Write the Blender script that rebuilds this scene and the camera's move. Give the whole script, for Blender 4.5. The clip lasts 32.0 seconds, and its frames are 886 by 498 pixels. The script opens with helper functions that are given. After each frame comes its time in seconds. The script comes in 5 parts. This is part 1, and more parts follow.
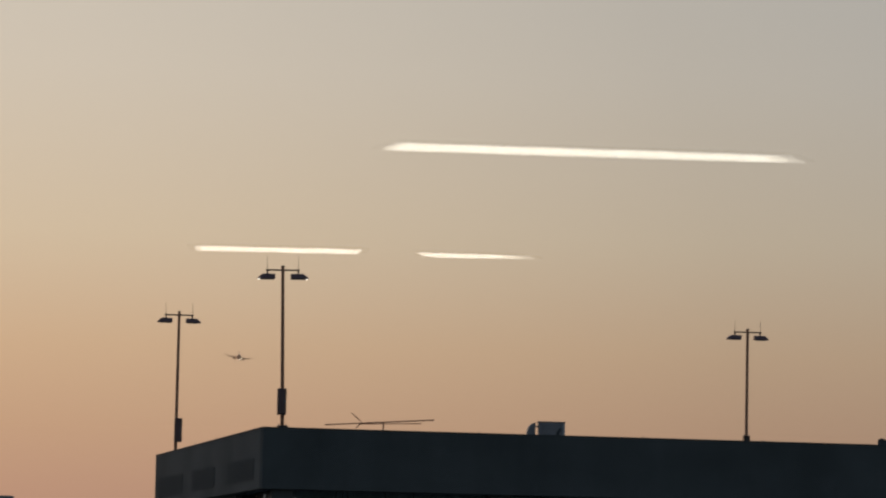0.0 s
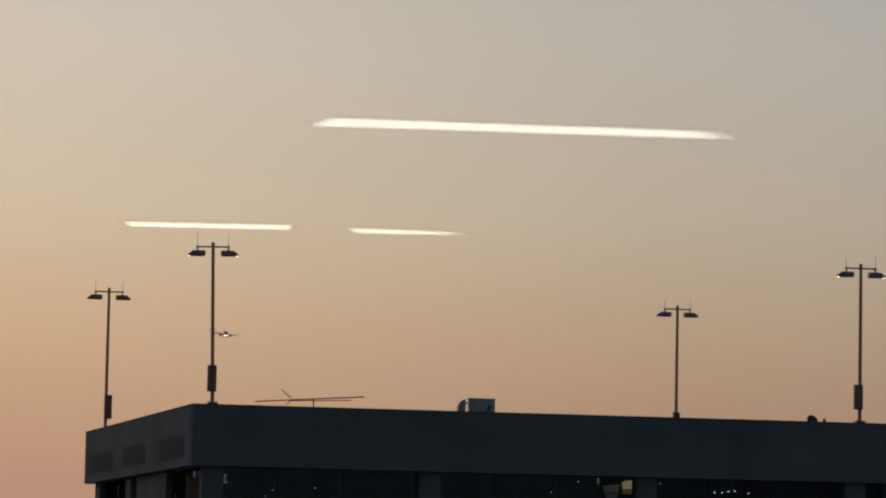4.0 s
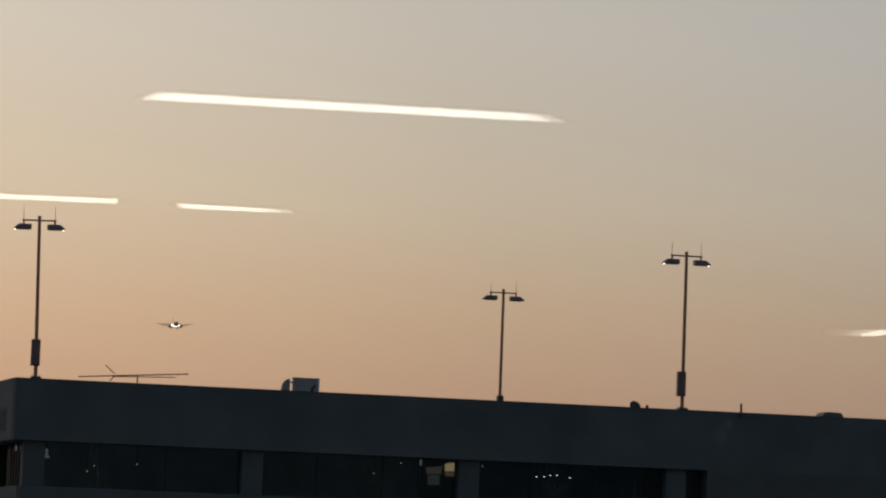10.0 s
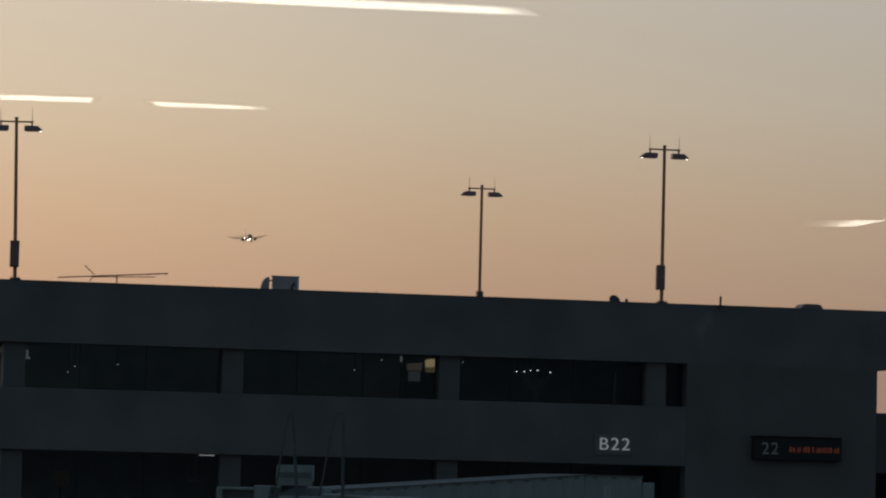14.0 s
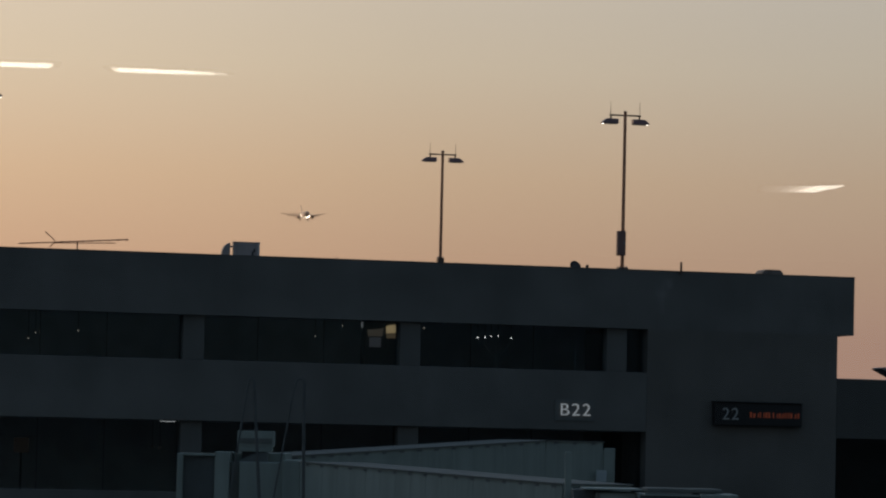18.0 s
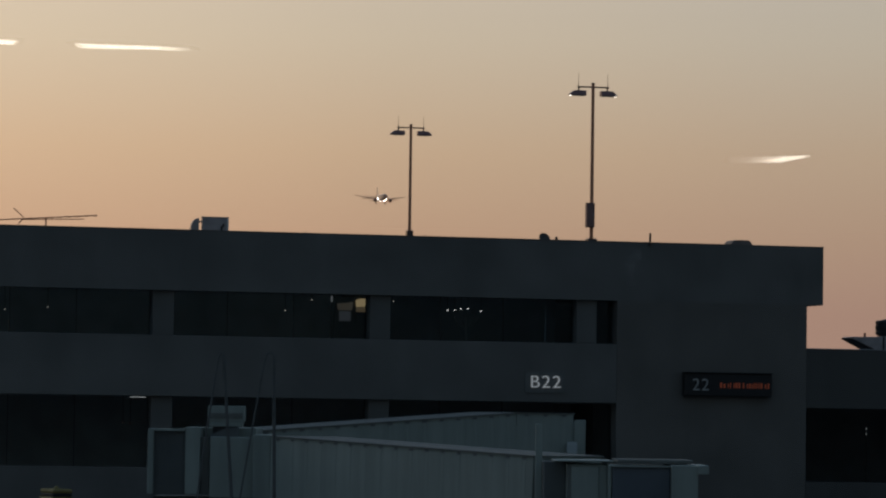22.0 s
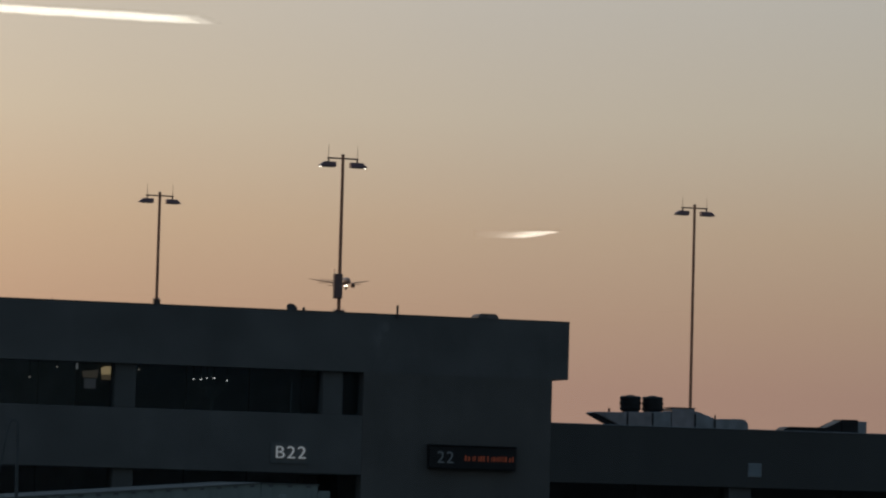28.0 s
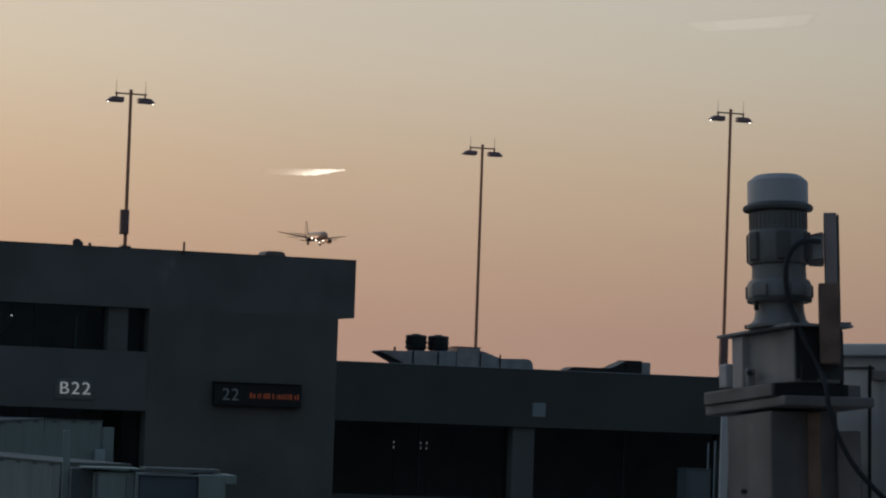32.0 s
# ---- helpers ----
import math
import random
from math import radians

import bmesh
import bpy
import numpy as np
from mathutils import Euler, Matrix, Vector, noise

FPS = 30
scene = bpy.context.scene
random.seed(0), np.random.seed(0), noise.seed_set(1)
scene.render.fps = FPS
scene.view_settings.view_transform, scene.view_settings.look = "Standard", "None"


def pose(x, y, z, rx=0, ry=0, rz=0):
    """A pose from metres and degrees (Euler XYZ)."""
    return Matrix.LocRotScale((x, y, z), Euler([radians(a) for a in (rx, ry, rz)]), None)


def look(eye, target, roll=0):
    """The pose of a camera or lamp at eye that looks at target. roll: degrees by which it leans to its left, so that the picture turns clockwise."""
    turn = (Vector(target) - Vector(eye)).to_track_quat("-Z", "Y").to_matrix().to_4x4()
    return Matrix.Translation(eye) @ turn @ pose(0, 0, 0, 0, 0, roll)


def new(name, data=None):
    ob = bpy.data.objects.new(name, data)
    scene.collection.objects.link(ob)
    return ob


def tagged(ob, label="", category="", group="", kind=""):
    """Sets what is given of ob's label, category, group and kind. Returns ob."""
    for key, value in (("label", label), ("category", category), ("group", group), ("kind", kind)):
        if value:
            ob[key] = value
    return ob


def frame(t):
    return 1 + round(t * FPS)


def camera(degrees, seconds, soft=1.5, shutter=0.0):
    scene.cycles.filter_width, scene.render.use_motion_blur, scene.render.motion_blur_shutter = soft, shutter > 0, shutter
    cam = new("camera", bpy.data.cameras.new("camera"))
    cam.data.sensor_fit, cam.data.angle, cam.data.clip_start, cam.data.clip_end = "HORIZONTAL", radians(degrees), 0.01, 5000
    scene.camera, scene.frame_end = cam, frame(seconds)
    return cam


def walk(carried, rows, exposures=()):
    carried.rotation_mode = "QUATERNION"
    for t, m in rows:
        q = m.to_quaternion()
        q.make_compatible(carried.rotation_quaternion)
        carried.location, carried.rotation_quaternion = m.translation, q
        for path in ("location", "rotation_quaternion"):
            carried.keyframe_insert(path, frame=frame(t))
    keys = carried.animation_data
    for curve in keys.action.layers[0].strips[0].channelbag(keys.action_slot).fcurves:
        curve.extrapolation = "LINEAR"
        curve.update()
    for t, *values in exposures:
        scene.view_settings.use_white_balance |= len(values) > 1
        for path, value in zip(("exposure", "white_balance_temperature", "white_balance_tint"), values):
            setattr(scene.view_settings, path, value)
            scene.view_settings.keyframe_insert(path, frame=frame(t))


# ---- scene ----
cam = camera(13.968, 32.0, soft=2.1, shutter=0.4)
EYE_Z = 6.0
ROWS = [
    (0, -5.015, 5.887, 1.208), (0.5, -5.394, 5.709, 1.426), (1, -5.411, 5.721, 1.403), (1.5, -4.955, 5.700, 1.165),
    (2, -4.742, 5.463, 1.030), (2.5, -4.518, 5.285, 0.959), (4.5, -3.508, 5.781, 1.114), (5, -3.075, 6.024, 1.083),
    (5.5, -2.888, 6.055, 1.439), (6, -2.574, 5.740, 1.958), (6.5, -2.538, 5.983, 2.035), (7, -2.807, 6.025, 1.980),
    (7.5, -2.422, 5.923, 1.937), (8, -2.146, 6.067, 2.151), (8.5, -2.123, 5.938, 2.106), (9, -1.843, 5.697, 2.175),
    (9.5, -1.547, 5.465, 2.190), (10, -1.147, 5.315, 2.109), (10.5, -1.012, 5.283, 1.910), (11, -1.133, 4.853, 1.807),
    (11.5, -1.154, 4.381, 1.744), (12, -1.142, 4.065, 1.749), (12.5, -1.197, 3.923, 1.598), (13, -1.198, 3.864, 1.462),
    (13.5, -0.864, 3.733, 1.423), (15.5, -0.643, 3.653, 1.376), (16, -0.514, 3.637, 1.317), (16.5, -0.487, 3.465, 1.260),
    (17, -0.483, 3.222, 1.458), (17.5, -0.290, 3.207, 1.386), (18, -0.125, 3.161, 1.338), (18.5, 0.017, 3.109, 1.322),
    (19, -0.101, 2.856, 1.267), (19.5, -0.289, 2.747, 0.843), (20, -0.022, 2.722, 0.722), (20.5, -0.047, 2.720, 0.752),
    (21, 0.135, 2.838, 0.829), (21.5, 0.335, 2.600, 0.739), (22, 0.368, 2.744, 0.828), (22.5, 0.840, 2.873, 0.832),
    (23, 1.472, 2.888, 0.724), (23.5, 2.093, 3.533, 0.815), (24, 2.400, 3.709, 1.038), (24.5, 2.402, 3.831, 1.145),
    (25, 2.606, 3.780, 1.120), (25.5, 3.092, 3.790, 1.373), (27.5, 3.971, 3.736, 1.559), (28, 4.344, 3.947, 1.553),
    (28.5, 4.637, 3.727, 1.564), (29, 4.708, 3.982, 1.415), (29.5, 5.767, 3.651, 1.480), (30, 6.450, 3.511, 1.692),
    (30.5, 6.877, 3.399, 1.685), (31, 7.291, 3.278, 1.732), (31.5, 7.601, 3.154, 1.886), (32, 7.748, 3.073, 2.011),
]
# the camera sways by a centimetre or two: t, x, z
SWAY = [(0, -0.026, 0.016), (2, -0.026, 0.014), (5, -0.026, 0.011), (8, -0.025, 0.008), (10, -0.024, 0.006), (11, -0.022, 0.002),
        (13, -0.014, 0.0), (16, -0.012, 0.0), (18, -0.012, 0.0), (20, 0.0, 0.0), (23, 0.0, 0.002), (25, 0.0, 0.006), (32, 0.0, 0.004)]


def sway(t):
    for (t0, x0, z0), (t1, x1, z1) in zip(SWAY, SWAY[1:]):
        if t <= t1:
            k = (t - t0) / (t1 - t0)
            return x0 + (x1 - x0) * k, EYE_Z + z0 + (z1 - z0) * k


walk(cam, [(t, pose(sway(t)[0], 0, sway(t)[1], 90 + pitch, 0, -yaw) @ pose(0, 0, 0, 0, 0, roll)) for t, yaw, pitch, roll in ROWS],
     [(0, 0.0), (6, 0.02), (8, 0.02), (10, 0.15), (13, 0.18), (20, 0.26), (25, 0.22), (28, 0.25), (30, 0.34), (32, 0.48)])

# ---- world and sun: hazy sky just before sunset, the sun low behind the far pier ----
SUN_AZ, SUN_EL = -26.0, 1.0


def make_world():
    w = bpy.data.worlds.new("dusk_sky")
    scene.world = w
    w.use_nodes = True
    nt = w.node_tree
    nt.nodes.clear()
    N, L = nt.nodes.new, nt.links.new
    sky = N("ShaderNodeTexSky")
    sky.sky_type = 'NISHITA'
    sky.sun_disc = False
    sky.sun_elevation, sky.sun_rotation = radians(SUN_EL), radians(SUN_AZ)
    sky.air_density, sky.dust_density, sky.ozone_density = 1.5, 4.0, 1.5
    co = N("ShaderNodeTexCoord")
    sep = N("ShaderNodeSeparateXYZ")
    L(co.outputs["Generated"], sep.inputs[0])
    # haze colour by height above the horizon
    ramp = N("ShaderNodeValToRGB")
    el = ramp.color_ramp.elements
    el[0].position, el[0].color = 0.0, (0.39, 0.228, 0.166, 1)
    el[1].position, el[1].color = 1.0, (0.24, 0.30, 0.40, 1)
    for p, c in ((0.030, (0.388, 0.229, 0.168, 1)), (0.052, (0.430, 0.276, 0.189, 1)), (0.075, (0.475, 0.333, 0.228, 1)), (0.105, (0.505, 0.41, 0.314, 1)),
                 (0.150, (0.505, 0.448, 0.392, 1)), (0.26, (0.45, 0.45, 0.45, 1)), (0.5, (0.36, 0.41, 0.48, 1))):
        e = el.new(p)
        e.color = c
    L(sep.outputs["Z"], ramp.inputs["Fac"])
    # falling off away from the sun
    dot = N("ShaderNodeVectorMath")
    dot.operation = 'DOT_PRODUCT'
    a = radians(SUN_AZ)
    dot.inputs[1].default_value = (math.sin(a), math.cos(a), 0.0)
    L(co.outputs["Generated"], dot.inputs[0])
    fall = N("ShaderNodeValToRGB")
    fe = fall.color_ramp.elements
    fe[0].position, fe[0].color = 0.0, (0.155, 0.222, 0.278, 1)
    fe[1].position, fe[1].color = 1.0, (1.56, 1.48, 1.33, 1)
    for p, c in ((0.40, (0.19, 0.272, 0.34, 1)), (0.70, (0.28, 0.37, 0.455, 1)), (0.85, (0.69, 0.765, 0.828, 1)), (0.891, (0.825, 0.895, 0.955, 1)),
                 (0.924, (0.925, 0.975, 1.02, 1)), (0.949, (1.06, 1.075, 1.065, 1)), (0.976, (1.35, 1.32, 1.245, 1))):
        e = fe.new(p)
        e.color = c
    half = N("ShaderNodeMath")
    half.operation = 'MULTIPLY_ADD'
    half.inputs[1].default_value, half.inputs[2].default_value = 0.5, 0.5
    L(dot.outputs["Value"], half.inputs[0])
    L(half.outputs[0], fall.inputs["Fac"])
    mul = N("ShaderNodeMix")
    mul.data_type, mul.blend_type = 'RGBA', 'MULTIPLY'
    mul.inputs["Factor"].default_value = 1.0
    L(ramp.outputs["Color"], mul.inputs["A"])
    L(fall.outputs["Color"], mul.inputs["B"])
    b1, b2, add, out = N("ShaderNodeBackground"), N("ShaderNodeBackground"), N("ShaderNodeAddShader"), N("ShaderNodeOutputWorld")
    L(sky.outputs["Color"], b1.inputs["Color"])
    b1.inputs["Strength"].default_value = 0.01
    L(mul.outputs["Result"], b2.inputs["Color"])
    b2.inputs["Strength"].default_value = 1.0
    L(b1.outputs[0], add.inputs[0])
    L(b2.outputs[0], add.inputs[1])
    L(add.outputs[0], out.inputs["Surface"])


make_world()
sun = new("sun", bpy.data.lights.new("sun", 'SUN'))
sun.data.energy, sun.data.angle, sun.data.color = 0.12, radians(3.0), (1.0, 0.62, 0.36)
sa, se = radians(SUN_AZ), radians(SUN_EL + 1.0)
sun.matrix_world = look((0, 0, 0), (-math.sin(sa) * math.cos(se), -math.cos(sa) * math.cos(se), -math.sin(se)))
scene.view_settings.exposure = 0.0


# ---- materials ----
def mat(name, color, rough=0.6, metal=0.0, scale=3.0, vary=0.12, bump=0.02, fine=40.0, stain=0.0, spec=0.5, emit=None, strength=0.0):
    m = bpy.data.materials.new(name)
    m.use_nodes = True
    nt = m.node_tree
    N, L = nt.nodes.new, nt.links.new
    bsdf = nt.nodes["Principled BSDF"]
    bsdf.inputs["Roughness"].default_value = rough
    bsdf.inputs["Metallic"].default_value = metal
    bsdf.inputs["Specular IOR Level"].default_value = spec
    co = N("ShaderNodeTexCoord")
    n1, n2 = N("ShaderNodeTexNoise"), N("ShaderNodeTexNoise")
    n1.inputs["Scale"].default_value, n1.inputs["Detail"].default_value = scale, 5.0
    n2.inputs["Scale"].default_value, n2.inputs["Detail"].default_value = fine, 3.0
    L(co.outputs["Object"], n1.inputs["Vector"])
    L(co.outputs["Object"], n2.inputs["Vector"])
    mixn = N("ShaderNodeMath")
    mixn.operation = 'MULTIPLY_ADD'
    mixn.inputs[1].default_value = 0.35
    L(n2.outputs["Fac"], mixn.inputs[0])
    L(n1.outputs["Fac"], mixn.inputs[2])
    ramp = N("ShaderNodeValToRGB")
    lo = tuple(c * (1 - vary) for c in color)
    hi = tuple(min(1.0, c * (1 + vary)) for c in color)
    ramp.color_ramp.elements[0].position, ramp.color_ramp.elements[0].color = 0.45, (*lo, 1)
    ramp.color_ramp.elements[1].position, ramp.color_ramp.elements[1].color = 0.90, (*hi, 1)
    L(mixn.outputs[0], ramp.inputs["Fac"])
    col = ramp.outputs["Color"]
    if stain > 0:
        # rain streaks: noise stretched along the height
        mp, n3, r3, mx = N("ShaderNodeMapping"), N("ShaderNodeTexNoise"), N("ShaderNodeValToRGB"), N("ShaderNodeMix")
        mp.inputs["Scale"].default_value = (1.6, 1.6, 0.12)
        n3.inputs["Scale"].default_value, n3.inputs["Detail"].default_value = 1.5, 6.0
        L(co.outputs["Object"], mp.inputs["Vector"])
        L(mp.outputs[0], n3.inputs["Vector"])
        k = 1 - stain
        r3.color_ramp.elements[0].position, r3.color_ramp.elements[0].color = 0.38, (k, k, k, 1)
        r3.color_ramp.elements[1].position, r3.color_ramp.elements[1].color = 0.62, (1, 1, 1, 1)
        L(n3.outputs["Fac"], r3.inputs["Fac"])
        mx.data_type, mx.blend_type = 'RGBA', 'MULTIPLY'
        mx.inputs["Factor"].default_value = 1.0
        L(col, mx.inputs["A"])
        L(r3.outputs["Color"], mx.inputs["B"])
        col = mx.outputs["Result"]
    L(col, bsdf.inputs["Base Color"])
    if bump > 0:
        b = N("ShaderNodeBump")
        b.inputs["Strength"].default_value, b.inputs["Distance"].default_value = 0.5, bump
        L(n2.outputs["Fac"], b.inputs["Height"])
        L(b.outputs["Normal"], bsdf.inputs["Normal"])
    if emit:
        bsdf.inputs["Emission Color"].default_value = (*emit, 1)
        bsdf.inputs["Emission Strength"].default_value = strength
    return m


def glass(name, tint, gloss, rough=0.0, shine=(1.0, 1.0, 1.0)):
    """A thin pane: it lets light through and mirrors a little of it, by its index or, under 1, by a plain share."""
    m = bpy.data.materials.new(name)
    m.use_nodes = True
    nt = m.node_tree
    nt.nodes.clear()
    N, L = nt.nodes.new, nt.links.new
    tr, gl, mx, out = N("ShaderNodeBsdfTransparent"), N("ShaderNodeBsdfGlossy"), N("ShaderNodeMixShader"), N("ShaderNodeOutputMaterial")
    tr.inputs["Color"].default_value = (*tint, 1)
    gl.inputs["Roughness"].default_value = rough
    gl.inputs["Color"].default_value = (*shine, 1)
    if gloss > 1:
        fr = N("ShaderNodeFresnel")
        fr.inputs["IOR"].default_value = gloss
        L(fr.outputs[0], mx.inputs["Fac"])
    else:
        mx.inputs["Fac"].default_value = gloss
    L(tr.outputs[0], mx.inputs[1])
    L(gl.outputs[0], mx.inputs[2])
    L(mx.outputs[0], out.inputs["Surface"])
    return m


def lamp_mat(name, color, strength):
    m = bpy.data.materials.new(name)
    m.use_nodes = True
    nt = m.node_tree
    nt.nodes.clear()
    e, out = nt.nodes.new("ShaderNodeEmission"), nt.nodes.new("ShaderNodeOutputMaterial")
    e.inputs["Color"].default_value, e.inputs["Strength"].default_value = (*color, 1), strength
    nt.links.new(e.outputs[0], out.inputs["Surface"])
    return m


CONCRETE = mat("precast_concrete", (0.204, 0.196, 0.187), 0.9, 0, 0.35, 0.22, 0.01, 5.0, 0.05)
# tower tone; on the end wall it also carries that side's different light
CONCRETE_WARM = mat("tower_and_end_wall_concrete", (0.196, 0.180, 0.166), 0.9, 0, 0.3, 0.22, 0.01, 5.0, 0.05)
CONCRETE_WING = mat("wing_concrete", (0.122, 0.117, 0.110), 0.9, 0, 0.25, 0.12, 0.01, 7.0, 0.06)
CONCRETE_COL = mat("column_concrete", (0.188, 0.182, 0.173), 0.9, 0, 0.7, 0.10, 0.01, 12.0, 0.1)
APRON = mat("apron_concrete", (0.14, 0.133, 0.123), 0.9, 0, 0.05, 0.2, 0.01, 2.0)
ROOFING = mat("roof_membrane", (0.12, 0.12, 0.12), 0.95, 0, 0.6, 0.15, 0.01, 8.0)
LOUNGE_PAINT = mat("lounge_wall_paint", (0.58, 0.66, 0.76), 0.8, 0, 1.0, 0.1, 0.0)
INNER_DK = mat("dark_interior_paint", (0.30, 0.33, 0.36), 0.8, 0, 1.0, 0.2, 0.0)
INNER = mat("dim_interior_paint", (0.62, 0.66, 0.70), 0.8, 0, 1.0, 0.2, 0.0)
CARPET = mat("dark_carpet", (0.20, 0.21, 0.235), 0.95, 0, 2.0, 0.2, 0.005, 90.0)
# bronze lightened and reddened: the bright sky's bloom round thin poles is in the colour
POLE = mat("bronze_pole_paint_with_bloom", (0.78, 0.33, 0.19), 0.6, 0.0, 2.0, 0.2, 0.003)
LAMP_HEAD = mat("lamp_head_paint", (0.42, 0.26, 0.28), 0.5, 0.0, 3.0, 0.15, 0.002)
BRONZE = mat("bronze_paint", (0.15, 0.10, 0.08), 0.5, 0.1, 2.0, 0.2, 0.003)
BLACKMETAL = mat("black_metal", (0.03, 0.03, 0.032), 0.5, 0.2, 3.0, 0.25, 0.003)
GALV = mat("galvanised_steel", (0.52, 0.54, 0.57), 0.45, 0.5, 2.2, 0.2, 0.004, 25.0, 0.15)
WHITE = mat("white_painted_steel", (0.86, 0.87, 0.88), 0.5, 0, 1.5, 0.06, 0.004, 30.0, 0.15)
TUNNEL = mat("grey_tunnel_paint", (0.375, 0.42, 0.385), 0.6, 0, 0.9, 0.08, 0.003, 18.0, 0.18)
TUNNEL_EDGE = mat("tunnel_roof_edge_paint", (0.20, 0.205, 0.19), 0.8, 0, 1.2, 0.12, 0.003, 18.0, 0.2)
# rubber tone, used as well where shade is put into the colour
TUNNEL_DK = mat("dark_rubber_and_shade", (0.15, 0.16, 0.16), 0.75, 0, 1.5, 0.2, 0.004)
GREY = mat("machine_grey_paint", (0.50, 0.455, 0.435), 0.5, 0.0, 5.0, 0.22, 0.003, 45.0, 0.35)
BEIGE = mat("beige_column_paint", (0.335, 0.285, 0.265), 0.6, 0, 3.5, 0.24, 0.004, 30.0, 0.4)
RUST = mat("rust_brown_paint", (0.33, 0.20, 0.145), 0.75, 0, 9.0, 0.35, 0.006, 60.0, 0.3)
CABLE = mat("black_cable", (0.025, 0.025, 0.027), 0.55, 0, 8.0, 0.2, 0.0)
YELLOW = mat("yellow_vehicle_paint", (0.31, 0.235, 0.075), 0.45, 0, 2.0, 0.12, 0.002)
# white and grey aircraft paint with the warm evening haze mixed into the colour
PLANE_HAZED = mat("aircraft_paint_haze_tinted", (0.72, 0.36, 0.22), 0.35, 0, 0.4, 0.06, 0.0)
PLANE_GREY = mat("aircraft_grey_haze_tinted", (0.58, 0.285, 0.17), 0.5, 0.0, 0.4, 0.1, 0.0)
PLANE_FIN = mat("aircraft_fin_paint", (0.68, 0.50, 0.43), 0.4, 0, 0.4, 0.1, 0.0)
TYRE = mat("tyre_rubber", (0.03, 0.03, 0.03), 0.8, 0, 4.0, 0.2, 0.0)
SIGN_BLACK = mat("sign_black", (0.02, 0.02, 0.023), 0.45, 0, 3.0, 0.2, 0.0)
# white letters brightened by a little emission
LETTER = mat("glowing_white_letter", (0.75, 0.77, 0.78), 0.5, 0, 4.0, 0.05, 0.0, emit=(0.95, 0.97, 1.0), strength=0.14)
DIGIT = mat("grey_digit", (0.30, 0.32, 0.33), 0.5, 0, 4.0, 0.05, 0.0, emit=(0.8, 0.9, 1.0), strength=0.008)
LED_RED = lamp_mat("red_led", (1.0, 0.27, 0.17), 0.05)
SHEET = mat("weathered_sheet_metal", (0.56, 0.50, 0.50), 0.55, 0.15, 2.2, 0.22, 0.004, 25.0, 0.15)
PATCH = mat("pale_concrete_patch", (0.27, 0.26, 0.25), 0.9, 0, 1.2, 0.25, 0.004, 9.0, 0.2)
CABINET_PAINT = mat("faded_bronze_cabinet_paint", (0.34, 0.19, 0.17), 0.6, 0.0, 3.0, 0.2, 0.002)
PATCH_BLACK = mat("matt_black_patch", (0.022, 0.020, 0.020), 0.65, 0, 14.0, 0.4, 0.002)
UTILITY = mat("grey_utility_paint", (0.20, 0.225, 0.225), 0.6, 0, 1.2, 0.12, 0.0, 15.0, 0.2)
PLATE = mat("dull_metal_plate", (0.36, 0.40, 0.42), 0.6, 0, 2.0, 0.12, 0.0)
PALE = mat("pale_panel", (0.55, 0.60, 0.62), 0.6, 0, 2.0, 0.1, 0.0)
LIGHTPANEL = lamp_mat("lounge_troffer_diffuser", (1.0, 0.95, 0.82), 6.6)
LIGHTSOFT = lamp_mat("lounge_downlight", (1.0, 0.92, 0.80), 6.3)
LIGHTDIM = lamp_mat("lounge_dim_panel", (1.0, 0.93, 0.84), 1.0)
WARMPANEL = lamp_mat("lit_kiosk_panel", (1.0, 0.70, 0.36), 0.22)
SMALL_LIGHT = lamp_mat("small_ceiling_light", (1.0, 0.96, 0.90), 1.6)
DIM_LIGHT = lamp_mat("faint_ceiling_light", (1.0, 0.88, 0.75), 0.3)
LENS_GLINT = lamp_mat("lamp_lens_glint", (1.0, 0.93, 0.80), 3.0)
LENS = mat("lamp_lens_glass", (0.35, 0.33, 0.30), 0.2, 0, 3.0, 0.1, 0.0)
LANDING = lamp_mat("landing_light", (1.0, 0.93, 0.78), 65.0)
PANE = glass("lounge_window_glass", (0.98, 0.985, 0.98), 1.55)
FAR_GLASS = glass("terminal_window_glass", (0.86, 0.90, 0.92), 1.58, 0.14, (0.60, 0.86, 0.98))


CLADDING = mat("terminal_cladding", (0.48, 0.48, 0.48), 0.6, 0, 0.5, 0.15, 0.0)
# near-black, for unseen walls that are there to swallow light
DARK_CLAD = mat("light_holding_dark_clad", (0.055, 0.06, 0.068), 0.7, 0, 0.2, 0.2, 0.0)
# same glass as above, its reflection toned down to darken the lower windows
LOW_GLASS = glass("dimmed_lower_window_glass", (0.80, 0.82, 0.82), 1.40, 0.14, (0.75, 0.80, 0.84))
FIN_DK = mat("dark_brown_fin_paint", (0.07, 0.052, 0.045), 0.7, 0, 2.0, 0.2, 0.0)
END_GLASS = glass("matt_tinted_end_glass", (0.72, 0.70, 0.68), 0.001, 0.4)
DISH = mat("dark_dish_paint", (0.12, 0.115, 0.12), 0.6, 0, 3.0, 0.2, 0.0)
MATT_BLACK = mat("matt_black_louvre", (0.17, 0.158, 0.150), 0.95, 0, 2.0, 0.2, 0.0, spec=0.1)


